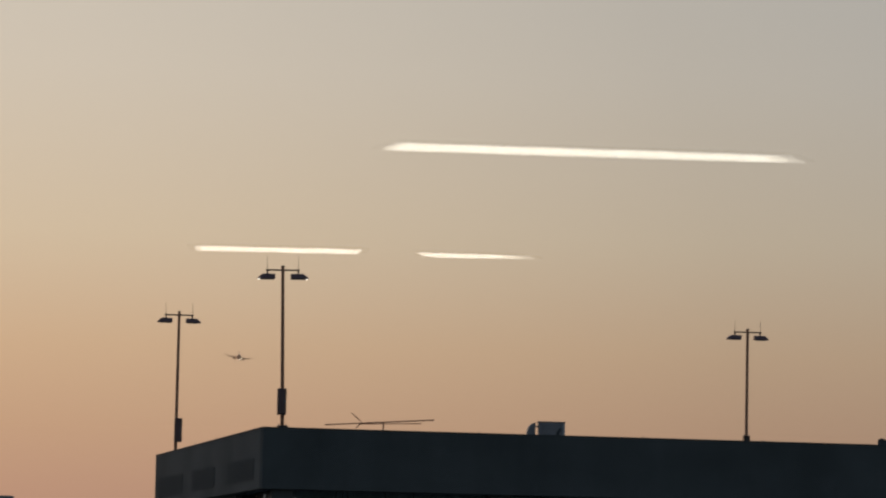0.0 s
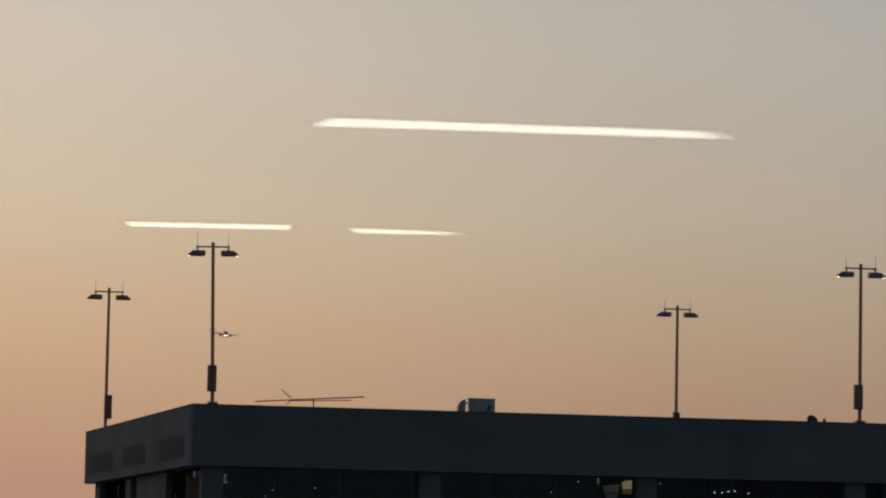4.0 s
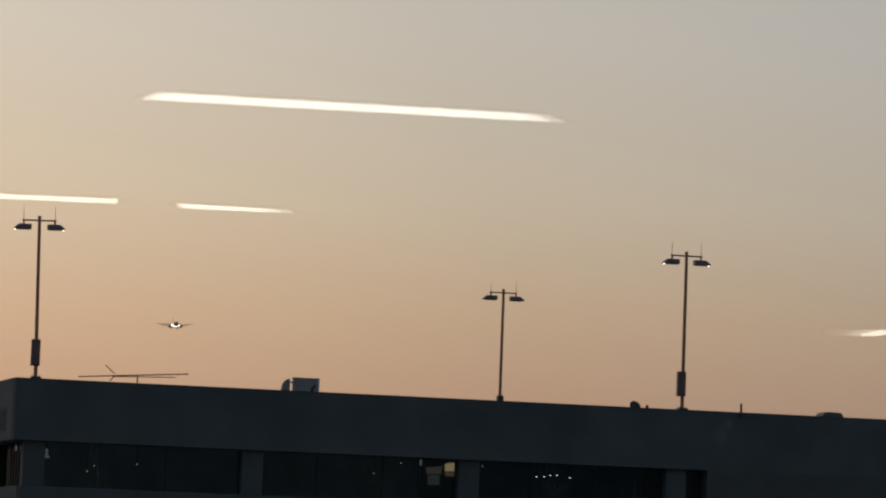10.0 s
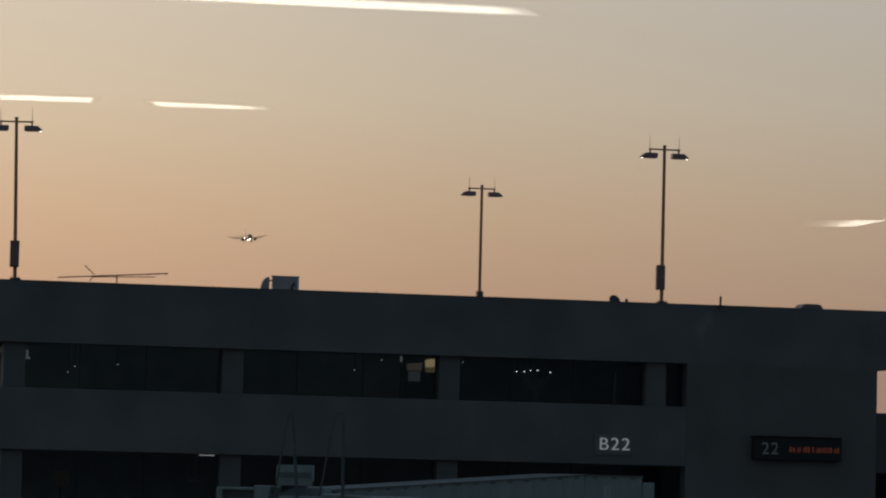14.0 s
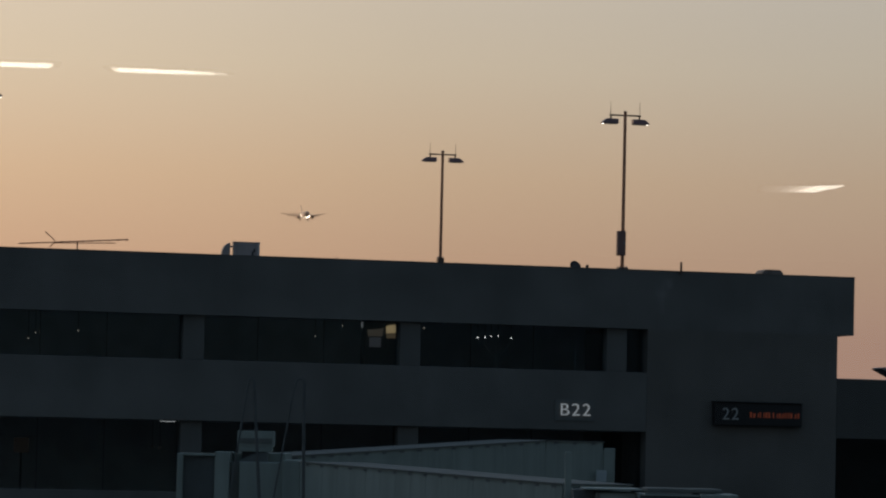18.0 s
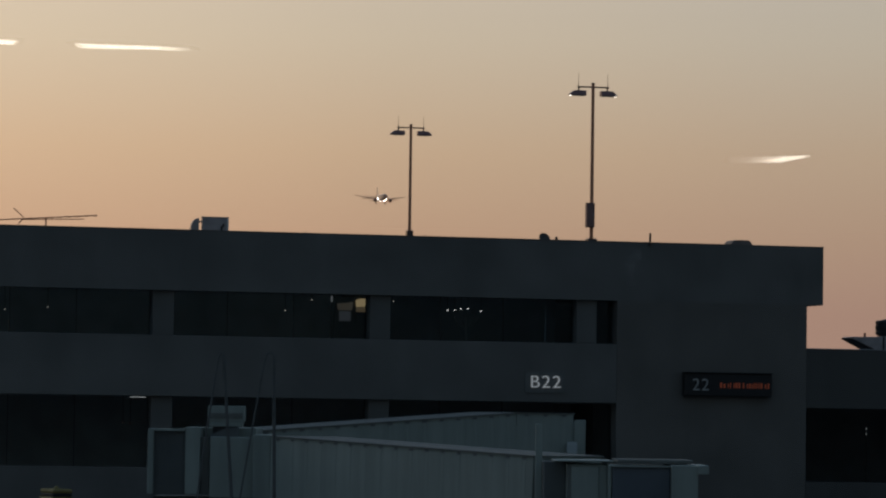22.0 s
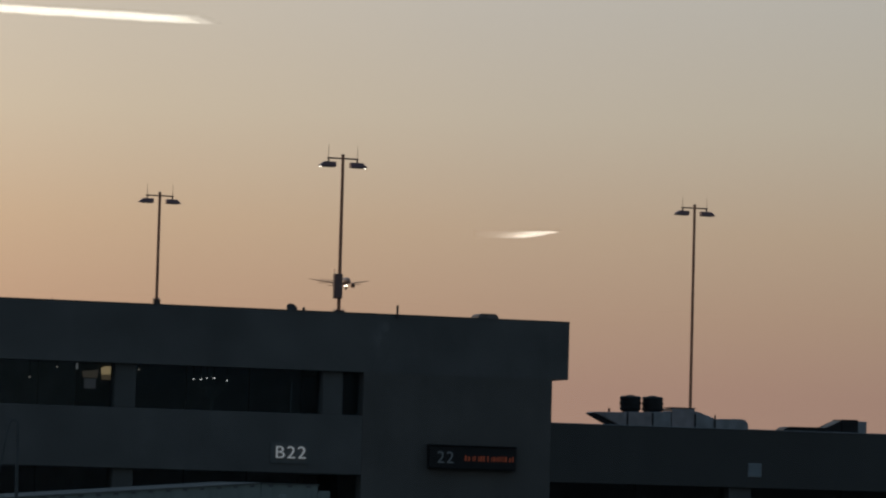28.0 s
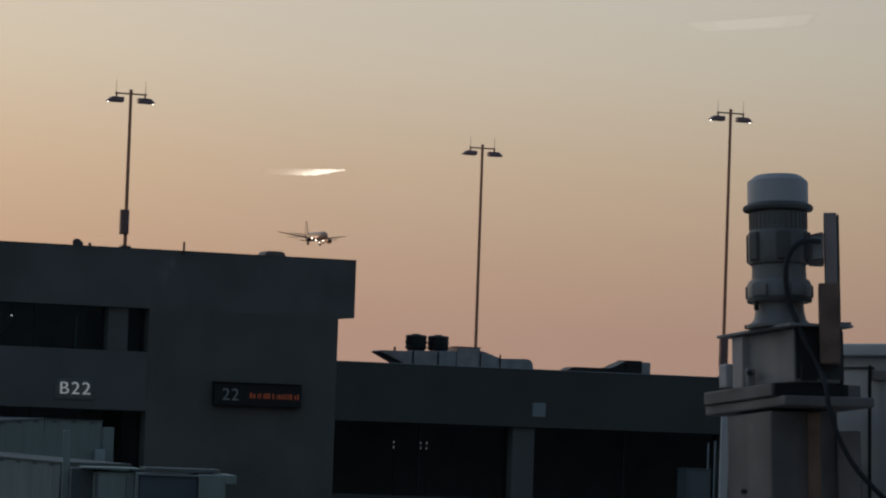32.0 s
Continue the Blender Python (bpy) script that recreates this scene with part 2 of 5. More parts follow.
# ---- building helpers ----
def box(bm, x0, x1, y0, y1, z0, z1, m=None):
    vs = [Vector(p) for p in ((x0, y0, z0), (x1, y0, z0), (x1, y1, z0), (x0, y1, z0), (x0, y0, z1), (x1, y0, z1), (x1, y1, z1), (x0, y1, z1))]
    vs = [bm.verts.new(m @ v if m else v) for v in vs]
    fs = [bm.faces.new([vs[i] for i in q]) for q in ((3, 2, 1, 0), (4, 5, 6, 7), (0, 1, 5, 4), (1, 2, 6, 5), (2, 3, 7, 6), (3, 0, 4, 7))]
    return vs, fs


def bbox(x0, x1, y0, y1, z0, z1, bevel=0.01, seg=2):
    bm = bmesh.new()
    box(bm, x0, x1, y0, y1, z0, z1)
    if bevel:
        bmesh.ops.bevel(bm, geom=bm.edges[:], offset=bevel, segments=seg, profile=0.5, affect='EDGES')
    return bm


def ring(bm, c, ax, ay, r, n):
    return [bm.verts.new(c + ax * (r * math.cos(2 * math.pi * i / n)) + ay * (r * math.sin(2 * math.pi * i / n))) for i in range(n)]


def lathe(bm, stations, n=24, m=None):
    """Round body about z: stations of (z, radius), or (z, rx, ry, y offset)."""
    rings = []
    for st in stations:
        z, rx = st[0], st[1]
        ry = st[2] if len(st) > 2 else rx
        off = st[3] if len(st) > 3 else 0.0
        vs = []
        for i in range(n):
            a = 2 * math.pi * i / n
            v = Vector((rx * math.cos(a), ry * math.sin(a) + off, z))
            vs.append(bm.verts.new(m @ v if m else v))
        rings.append(vs)
    for a, b in zip(rings, rings[1:]):
        for i in range(n):
            bm.faces.new((a[i], a[(i + 1) % n], b[(i + 1) % n], b[i]))
    bm.faces.new(rings[0][::-1])
    bm.faces.new(rings[-1])
    return bm


def rod(bm, p0, p1, r0, r1=None, n=10):
    p0, p1 = Vector(p0), Vector(p1)
    r1 = r0 if r1 is None else r1
    d = (p1 - p0).normalized()
    ax = d.orthogonal().normalized()
    ay = d.cross(ax)
    a, b = ring(bm, p0, ax, ay, r0, n), ring(bm, p1, ax, ay, r1, n)
    for i in range(n):
        bm.faces.new((a[i], a[(i + 1) % n], b[(i + 1) % n], b[i]))
    bm.faces.new(a[::-1])
    bm.faces.new(b)


def tube(bm, pts, r, n=8):
    pts = [Vector(p) for p in pts]
    ref = Vector((0.31, 0.93, 0.17)).normalized()
    rings = []
    for i, p in enumerate(pts):
        d = (pts[min(i + 1, len(pts) - 1)] - pts[max(i - 1, 0)]).normalized()
        ax = d.cross(ref).normalized()
        rings.append(ring(bm, p, ax, d.cross(ax), r, n))
    for a, b in zip(rings, rings[1:]):
        for i in range(n):
            bm.faces.new((a[i], a[(i + 1) % n], b[(i + 1) % n], b[i]))
    bm.faces.new(rings[0][::-1])
    bm.faces.new(rings[-1])


def curve_points(pts, n=8):
    """A smooth line through points."""
    pts = [Vector(p) for p in pts]
    out = []
    for i in range(len(pts) - 1):
        a, b, c, d = pts[max(i - 1, 0)], pts[i], pts[i + 1], pts[min(i + 2, len(pts) - 1)]
        for k in range(n):
            t = k / n
            out.append(0.5 * (2 * b + (c - a) * t + (2 * a - 5 * b + 4 * c - d) * t * t + (3 * b - a - 3 * c + d) * t ** 3))
    return out + [pts[-1]]


def extrude_poly(bm, poly, axis, lo, hi):
    """A prism over a polygon: axis x takes (y, z) pairs, y takes (x, z), z takes (x, y)."""
    def at(p, h):
        return {"x": (h, p[0], p[1]), "y": (p[0], h, p[1]), "z": (p[0], p[1], h)}[axis]
    a, b = [bm.verts.new(at(p, lo)) for p in poly], [bm.verts.new(at(p, hi)) for p in poly]
    n = len(poly)
    for i in range(n):
        bm.faces.new((a[i], a[(i + 1) % n], b[(i + 1) % n], b[i]))
    bm.faces.new(a[::-1])
    bm.faces.new(b)


def mesh_from(name, bm, material, smooth=False):
    bmesh.ops.recalc_face_normals(bm, faces=bm.faces[:])
    me = bpy.data.meshes.new(name)
    bm.to_mesh(me)
    bm.free()
    me.materials.append(material)
    if smooth:
        for p in me.polygons:
            p.use_smooth = True
        me.set_sharp_from_angle(angle=radians(38))
    return me


def part(name, bm, material, parent, label="", smooth=False):
    ob = new(name, mesh_from(name, bm, material, smooth))
    ob.parent = parent
    if label:
        ob["label"] = label
    return ob


def shared(name, me, parent, m=None):
    ob = new(name, me)
    ob.parent = parent
    if m is not None:
        ob.matrix_basis = m
    return ob


def thing(name, m, label, category, group="", kind=""):
    ob = new(name)
    ob.empty_display_size = 0.3
    ob.matrix_basis = m
    return tagged(ob, label, category, group, kind)


def lettering(name, text, height, depth, material, parent, m, bold=0.006, space=1.14, wide=1.0):
    cu = bpy.data.curves.new(name, 'FONT')
    cu.body, cu.size, cu.extrude, cu.align_x, cu.align_y = text, height / 0.73, depth, 'CENTER', 'CENTER'
    cu.offset, cu.space_character = bold, space
    tmp = bpy.data.objects.new(name, cu)
    scene.collection.objects.link(tmp)
    me = bpy.data.meshes.new_from_object(tmp.evaluated_get(bpy.context.evaluated_depsgraph_get()))
    bpy.data.objects.remove(tmp)
    bpy.data.curves.remove(cu)
    me.transform(Matrix.Diagonal((wide, 1, 1, 1)))
    me.materials.clear()
    me.materials.append(material)
    ob = new(name, me)
    ob.parent = parent
    ob.matrix_basis = m
    return ob


# the far pier's own frame: u along its front, v into its depth, z up from the apron
PIER = pose(-18.95, 138.02, 0, 0, 0, 13.92)


def pier(u, v, z, rz=0):
    return PIER @ pose(u, v, z, 0, 0, rz)


ROOF, EAVE, SILL, HEAD2, SILL2, LOWROOF = 13.32, 10.97, 9.23, 6.86, 4.10, 9.19
END, TOWER, DEPTH, WING_END = 36.44, 27.72, 27.4, 71.0

# ---- setting: apron, the lounge round the camera ----
def build_apron():
    bm = bmesh.new()
    n = 14
    xs = [-4400 + 8800 * i / n for i in range(n + 1)]
    grid = [[bm.verts.new((x, y, 0)) for x in xs] for y in xs]
    for j in range(n):
        for i in range(n):
            bm.faces.new((grid[j][i], grid[j][i + 1], grid[j + 1][i + 1], grid[j + 1][i]))
    ob = new("ground", mesh_from("ground", bm, APRON))
    tagged(ob, "grey concrete airport apron reaching to the horizon", "ground", kind="structure")


LX0, LX1, LY0, LY1, LZ0, LZ1 = -7.0, 7.0, -25.0, 0.62, 4.4, 7.42


def build_lounge():
    def flat(name, dims, material, label):
        ob = new(name, mesh_from(name, bbox(*dims, bevel=0), material))
        return tagged(ob, label, name.split("_")[0], kind="structure")
    flat("floor", (LX0, LX1, LY0, LY1, LZ0 - 0.3, LZ0), CARPET, "dark carpeted lounge floor behind the window")
    flat("ceiling", (LX0, LX1, LY0, LY1, LZ1, LZ1 + 0.3), LOUNGE_PAINT, "grey lounge ceiling with recessed light panels")
    flat("wall_west", (LX0 - 0.25, LX0, LY0, LY1 + 0.25, LZ0 - 0.3, LZ1 + 0.3), LOUNGE_PAINT, "grey painted lounge side wall")
    flat("wall_east", (LX1, LX1 + 0.25, LY0, LY1 + 0.25, LZ0 - 0.3, LZ1 + 0.3), LOUNGE_PAINT, "grey painted lounge side wall")
    flat("wall_south", (LX0 - 0.25, LX1 + 0.25, LY0 - 0.25, LY0, LZ0 - 0.3, LZ1 + 0.3), LOUNGE_PAINT, "grey painted lounge back wall")
    # window wall: sill, head and one big pane between two jambs
    wall = thing("wall_north", pose(0, 0, 0), "window wall of the lounge with one wide pane", "wall", kind="structure")
    part("sill_wall", bbox(LX0, LX1, LY1, LY1 + 0.25, LZ0 - 0.3, LZ0 + 0.6, 0), LOUNGE_PAINT, wall)
    part("head_wall", bbox(LX0, LX1, LY1, LY1 + 0.25, LZ1 - 0.25, LZ1 + 0.3, 0), LOUNGE_PAINT, wall)
    for x0, x1 in ((LX0, -2.4), (2.4, LX1)):
        part("jamb_wall", bbox(x0, x1, LY1, LY1 + 0.25, LZ0 + 0.6, LZ1 - 0.25, 0), LOUNGE_PAINT, wall)
    win = thing("window_1", pose(0, LY1 + 0.1, 0), "wide clear lounge window reflecting ceiling lights", "window", kind="structure")
    for dims in ((-2.4, 2.4, -0.04, 0.04, LZ0 + 0.6, LZ0 + 0.66), (-2.4, 2.4, -0.04, 0.04, LZ1 - 0.31, LZ1 - 0.25),
                 (-2.4, -2.34, -0.04, 0.04, LZ0 + 0.66, LZ1 - 0.31), (2.34, 2.4, -0.04, 0.04, LZ0 + 0.66, LZ1 - 0.31)):
        part("window_frame", bbox(*dims, bevel=0.005), BLACKMETAL, win)
    pane = part("pane", bbox(-2.34, 2.34, -0.006, 0.006, LZ0 + 0.66, LZ1 - 0.31, 0), PANE, win, "clear glass")
    pane.visible_shadow = False
    # the terminal under and round the lounge, unseen: pale walls bounce light, the tall dark one blocks it
    body = thing("home_terminal", pose(0, 0, 0), "unseen plain terminal body round the lounge window, toned to steer light", "building", kind="structure")
    part("wall", bbox(LX0 - 0.25, LX1 + 0.25, LY0 - 0.25, LY1 + 0.25, 0.0, LZ0 - 0.3, 0), CLADDING, body)
    part("upper_wall", bbox(LX0 - 0.25, LX1 + 0.25, LY0 - 0.25, LY1 + 0.25, LZ1 + 0.3, 8.4, 0), CLADDING, body)
    for x0, x1, h, mt in ((-40.0, LX0 - 0.254, 8.4, CLADDING), (LX1 + 0.254, 60.0, 15.0, DARK_CLAD)):
        part("side_wall", bbox(x0, x1, LY0 - 0.25, LY1 + 0.25, 0.0, h, 0), mt, body)


GLASS_Y = LY1 + 0.1


def build_light_blocks():
    """Added plain dark blocks to both sides, outside the view: they cut sky light and darken window reflections."""
    for x, y, rz, ln, h in ((-192, 170, 84, 500, 30), (205, 20, 14, 260, 26)):
        b = thing("light_block", pose(x, y, 0, 0, 0, rz), "unseen dark block added to hold back sky light", "building", "terminal blocks", "structure")
        part("wall", bbox(-ln / 2, ln / 2, -15, 15, 0, h, 0), DARK_CLAD, b)
        part("roof_edge", bbox(-ln / 2 - 0.2, ln / 2 + 0.2, -15.2, 15.2, h + 0.002, h + 0.4, 0), BLACKMETAL, b)


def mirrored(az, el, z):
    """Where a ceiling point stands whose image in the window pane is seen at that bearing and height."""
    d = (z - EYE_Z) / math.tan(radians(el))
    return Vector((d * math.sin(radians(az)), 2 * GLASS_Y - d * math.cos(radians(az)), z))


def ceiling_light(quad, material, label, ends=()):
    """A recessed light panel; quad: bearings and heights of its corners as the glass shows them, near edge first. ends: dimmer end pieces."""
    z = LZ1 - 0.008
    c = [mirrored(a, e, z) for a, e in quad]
    mid = sum(c, Vector()) / 4
    ob = thing("ceiling_light", Matrix.Translation(mid), label, "ceiling light", "lounge ceiling lights")

    def slab(name, pts, mt, z0, z1, lab=""):
        bm = bmesh.new()
        extrude_poly(bm, [(p.x - mid.x, p.y - mid.y) for p in pts], "z", z0, z1)
        return part(name, bm, mt, ob, lab)
    cuts = [0.0, *(f for f, _ in ends[:len(ends) // 2]), *(f for f, _ in ends[len(ends) // 2:]), 1.0]
    mats = [m for _, m in ends[:len(ends) // 2]] + [material] + [m for _, m in ends[len(ends) // 2:]]
    for f0, f1, m in zip(cuts, cuts[1:], mats):
        slab("diffuser", [c[0].lerp(c[1], f0), c[0].lerp(c[1], f1), c[3].lerp(c[2], f1), c[3].lerp(c[2], f0)], m, -0.002, 0.004, "glowing diffuser")
    # slim frame round it
    n = len(c)
    for i in range(n):
        a, b = c[i], c[(i + 1) % n]
        out = ((a + b) / 2 - mid).normalized() * 0.03
        slab("frame", [a + out * 0.1, b + out * 0.1, b + out, a + out], BLACKMETAL, 0.0, 0.0078)
    return ob


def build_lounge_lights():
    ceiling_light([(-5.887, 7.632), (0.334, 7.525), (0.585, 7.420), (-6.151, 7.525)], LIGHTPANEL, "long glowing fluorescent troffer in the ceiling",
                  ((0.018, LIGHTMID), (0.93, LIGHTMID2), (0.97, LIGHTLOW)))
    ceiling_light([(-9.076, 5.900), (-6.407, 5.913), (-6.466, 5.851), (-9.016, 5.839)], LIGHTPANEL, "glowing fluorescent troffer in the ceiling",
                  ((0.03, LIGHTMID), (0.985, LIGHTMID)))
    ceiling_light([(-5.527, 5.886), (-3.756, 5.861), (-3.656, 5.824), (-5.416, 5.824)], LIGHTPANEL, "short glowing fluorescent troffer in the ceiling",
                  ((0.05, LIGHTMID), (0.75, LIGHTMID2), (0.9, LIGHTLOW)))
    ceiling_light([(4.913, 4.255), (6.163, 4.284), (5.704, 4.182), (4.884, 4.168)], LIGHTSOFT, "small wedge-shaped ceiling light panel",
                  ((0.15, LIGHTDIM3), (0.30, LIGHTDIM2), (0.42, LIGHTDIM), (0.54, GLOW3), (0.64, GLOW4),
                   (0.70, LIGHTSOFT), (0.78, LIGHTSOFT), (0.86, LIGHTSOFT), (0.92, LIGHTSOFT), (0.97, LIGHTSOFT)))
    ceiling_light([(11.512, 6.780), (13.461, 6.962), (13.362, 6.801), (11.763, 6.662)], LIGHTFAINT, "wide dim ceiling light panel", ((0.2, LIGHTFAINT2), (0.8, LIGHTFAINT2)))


LIGHTMID = lamp_mat("troffer_end_diffuser", (1.0, 0.95, 0.82), 3.6)
LIGHTMID2 = lamp_mat("troffer_outer_diffuser", (1.0, 0.95, 0.82), 4.4)
LIGHTLOW = lamp_mat("troffer_dim_end", (1.0, 0.95, 0.84), 1.75)
LIGHTFAINT = lamp_mat("faint_panel", (1.0, 0.95, 0.88), 0.42)
LIGHTFAINT2 = lamp_mat("faint_panel_end", (1.0, 0.95, 0.88), 0.26)
LIGHTDIM3 = lamp_mat("lounge_faintest_panel", (1.0, 0.95, 0.9), 0.2)
LIGHTDIM2 = lamp_mat("lounge_faint_panel", (1.0, 0.95, 0.9), 0.4)
GLOW3, GLOW4 = (lamp_mat("panel_glow", (1.0, 0.92, 0.80), s) for s in (2.0, 3.3))


# ---- the far pier ----
END_TURN = pose(0, 0, 0, 0, 0, 4.1)      # the end wall is not quite square to the front


def build_pier():
    P = thing("terminal_pier", PIER, "dark grey precast concrete airport pier with ribbon windows", "building")

    def end_part(*a, **k):
        o = part(*a, **k)
        o.matrix_basis = END_TURN
        return o
    # roof parapet: four upstands round the deck
    part("parapet", bbox(0, TOWER + 0.35, 0, 0.35, EAVE, ROOF, 0.004), CONCRETE, P, "plain precast roof parapet")
    part("parapet", bbox(TOWER + 0.354, END, 0, 0.35, EAVE, ROOF, 0.004), CONCRETE, P, "plain precast roof parapet")
    # the west-facing end differs in colour to correct how light falls on it
    end_part("parapet", bbox(0, 0.35, 0.38, DEPTH, EAVE, ROOF, 0.02), CONCRETE_WARM, P, "precast parapet with three louvred vents")
    part("parapet", bbox(END - 0.35, END, 0.352, DEPTH, EAVE, ROOF, 0.02), CONCRETE, P)
    part("parapet", bbox(-1.5, END - 0.352, DEPTH - 0.35, DEPTH, EAVE, ROOF, 0.02), CONCRETE, P)
    part("roof_deck", bbox(1.9, END - 0.352, 0.352, DEPTH - 0.352, EAVE + 0.75, ROOF - 0.75, 0), ROOFING, P)
    end_part("roof_edge", bbox(0.352, 1.9, 0.45, DEPTH - 0.1, EAVE + 0.75, ROOF - 0.755, 0), ROOFING, P)
    part("coping", bbox(-0.02, END + 0.02, -0.02, 0.37, ROOF + 0.002, ROOF + 0.03, 0.008), CONCRETE, P)
    end_part("coping", bbox(-0.02, 0.37, 0.40, DEPTH + 0.02, ROOF + 0.002, ROOF + 0.03, 0.008), CONCRETE, P)
    # louvred vents let into the end parapet
    for v0, v1 in ((1.7, 7.9), (10.9, 16.8), (19.3, 26.2)):
        vent = end_part("wall_vent", bbox(-0.012, -0.003, v0, v1, 11.36, 12.24, 0.004), MATT_BLACK, P, "dark louvred wall vent")
        me = mesh_from("slat", bbox(-0.022, -0.014, v0 + 0.06, v1 - 0.06, 0, 0.05, 0.003, 1), MATT_BLACK)
        for k in range(9):
            shared("slat", me, vent, Matrix.Translation((0, 0, 11.40 + k * 0.09)))
    # pale repair patch where the tower's parapet begins
    for u0, u1, z0, z1 in ((27.98, 28.42, 12.30, 13.10), (28.44, 28.72, 12.62, 13.02), (28.05, 28.36, 11.55, 12.28)):
        part("repair_patch", bbox(u0, u1, -0.004, -0.0015, z0, z1, 0.001, 1), PATCH, P, "pale patch of repaired concrete")
    # blind stair tower at the end of the front
    part("tower_wall", bbox(TOWER, END - 0.69, 0.0, 9.0, 0, EAVE, 0.003), CONCRETE_WARM, P, "blind concrete stair tower")
    # spandrels and floors
    for z0, z1 in ((HEAD2, SILL), (1.9, SILL2)):
        part("spandrel", bbox(0.3, TOWER - 0.004, 0.0, 0.3, z0, z1, 0.02), CONCRETE, P, "plain precast spandrel")
        end_part("spandrel", bbox(0.3, 0.6, 0.34, DEPTH - 1.1, z0, z1, 0.02), CONCRETE_WARM, P)
    for z0, z1, mt in ((HEAD2 + 0.3, HEAD2 + 1.2, CARPET), (1.95, 3.2, CARPET), (EAVE + 0.6, EAVE + 0.74, INNER), (HEAD2, HEAD2 + 0.12, INNER)):
        part("inner_ceiling" if mt is INNER else "floor_slab", bbox(2.1, TOWER - 0.004, 0.304, DEPTH - 1.5, z0, z1, 0), mt, P)
        end_part("inner_ceiling" if mt is INNER else "floor_slab", bbox(0.61, 2.05, 0.45, DEPTH - 1.6, z0, z1 - 0.004, 0), mt, P)
    part("inner_wall", bbox(2.2, TOWER - 0.004, 9.0, 9.2, HEAD2 + 1.2, EAVE + 0.6, 0), INNER, P)
    part("inner_wall", bbox(2.2, TOWER - 0.004, 9.0, 9.2, 3.2, HEAD2, 0), INNER, P)
    part("back_wall", bbox(-0.9, END - 0.8, DEPTH - 1.4, DEPTH - 1.15, 0, EAVE + 0.7, 0), CONCRETE, P)
    part("base_wall", bbox(2.2, TOWER - 0.004, 1.2, DEPTH - 1.5, 0, 1.9, 0), CONCRETE, P)
    part("end_wall", bbox(END - 1.1, END - 0.8, 9.004, DEPTH - 1.5, 0, EAVE, 0), CONCRETE, P)
    # columns
    for u in (0.86, 9.36, 18.01, 26.5):
        for z0, z1 in ((SILL, EAVE), (0, 1.9)) if u > 26 else ((SILL, EAVE), (SILL2, HEAD2), (0, 1.9)):
            part("column", bbox(u - 0.42, u + 0.42, 0.22, 1.06, z0, z1, 0.03), CONCRETE_COL, P)
    for z0, z1 in ((SILL, EAVE), (SILL2, HEAD2)):
        end_part("end_infill", bbox(0.34, 0.62, 7.6, 14.8, z0, z1, 0.01), CONCRETE_WARM, P, "recessed blank end wall")
        end_part("pilaster", bbox(0.34, 0.80, 16.4, 17.7, z0, z1, 0.02), CONCRETE_COL, P, "pale pilaster of the end wall")
        end_part("corner_pier", bbox(0.34, 1.15, DEPTH - 2.5, DEPTH - 1.1, z0, z1, 0.02), CONCRETE_WARM, P)
    # ribbon windows: panes set back behind the columns
    bays = ((1.30, 8.92), (9.80, 17.57), (18.45, 26.06), (26.94, TOWER))
    for b, (u0, u1) in enumerate(bays):
        for z0, z1 in ((SILL, EAVE), (SILL2, HEAD2)):
            cuts = [u0] + ([u0 + (u1 - u0) * f for f in (0.28, 0.62)] if b < 3 else []) + [u1]
            for a, c in zip(cuts, cuts[1:]):
                w = part("window", bbox(a + 0.012, c - 0.012, 0.7, 0.715, z0 + 0.02, z1 - 0.02, 0), FAR_GLASS if z0 > 8 else LOW_GLASS, P, "dark tinted window pane")
                w.visible_shadow = False
            for a in cuts[1:-1]:
                part("mullion", bbox(a - 0.012, a + 0.012, 0.68, 0.74, z0, z1, 0.003), BLACKMETAL, P)
    for z0, z1 in ((SILL, EAVE), (SILL2, HEAD2)):
        for a, c in ((1.3, 4.0), (4.0, 7.6), (14.8, 16.4), (17.7, 21.3), (21.3, DEPTH - 2.5)):
            w = end_part("window", bbox(0.64, 0.655, a + 0.03, c - 0.03, z0 + 0.02, z1 - 0.02, 0), END_GLASS, P, "dark tinted window pane")
            w.visible_shadow = False
            end_part("mullion", bbox(0.60, 0.70, c - 0.028, c + 0.028, z0, z1, 0.004), BLACKMETAL, P)
        for k in range(6):
            end_part("upright_fin", bbox(0.595, 0.635, 1.40 + k * 0.55, 1.56 + k * 0.55, z0 + 0.02, z1 - 0.02, 0.004), FIN_DK, P, "dim brown upright fin")
    return P


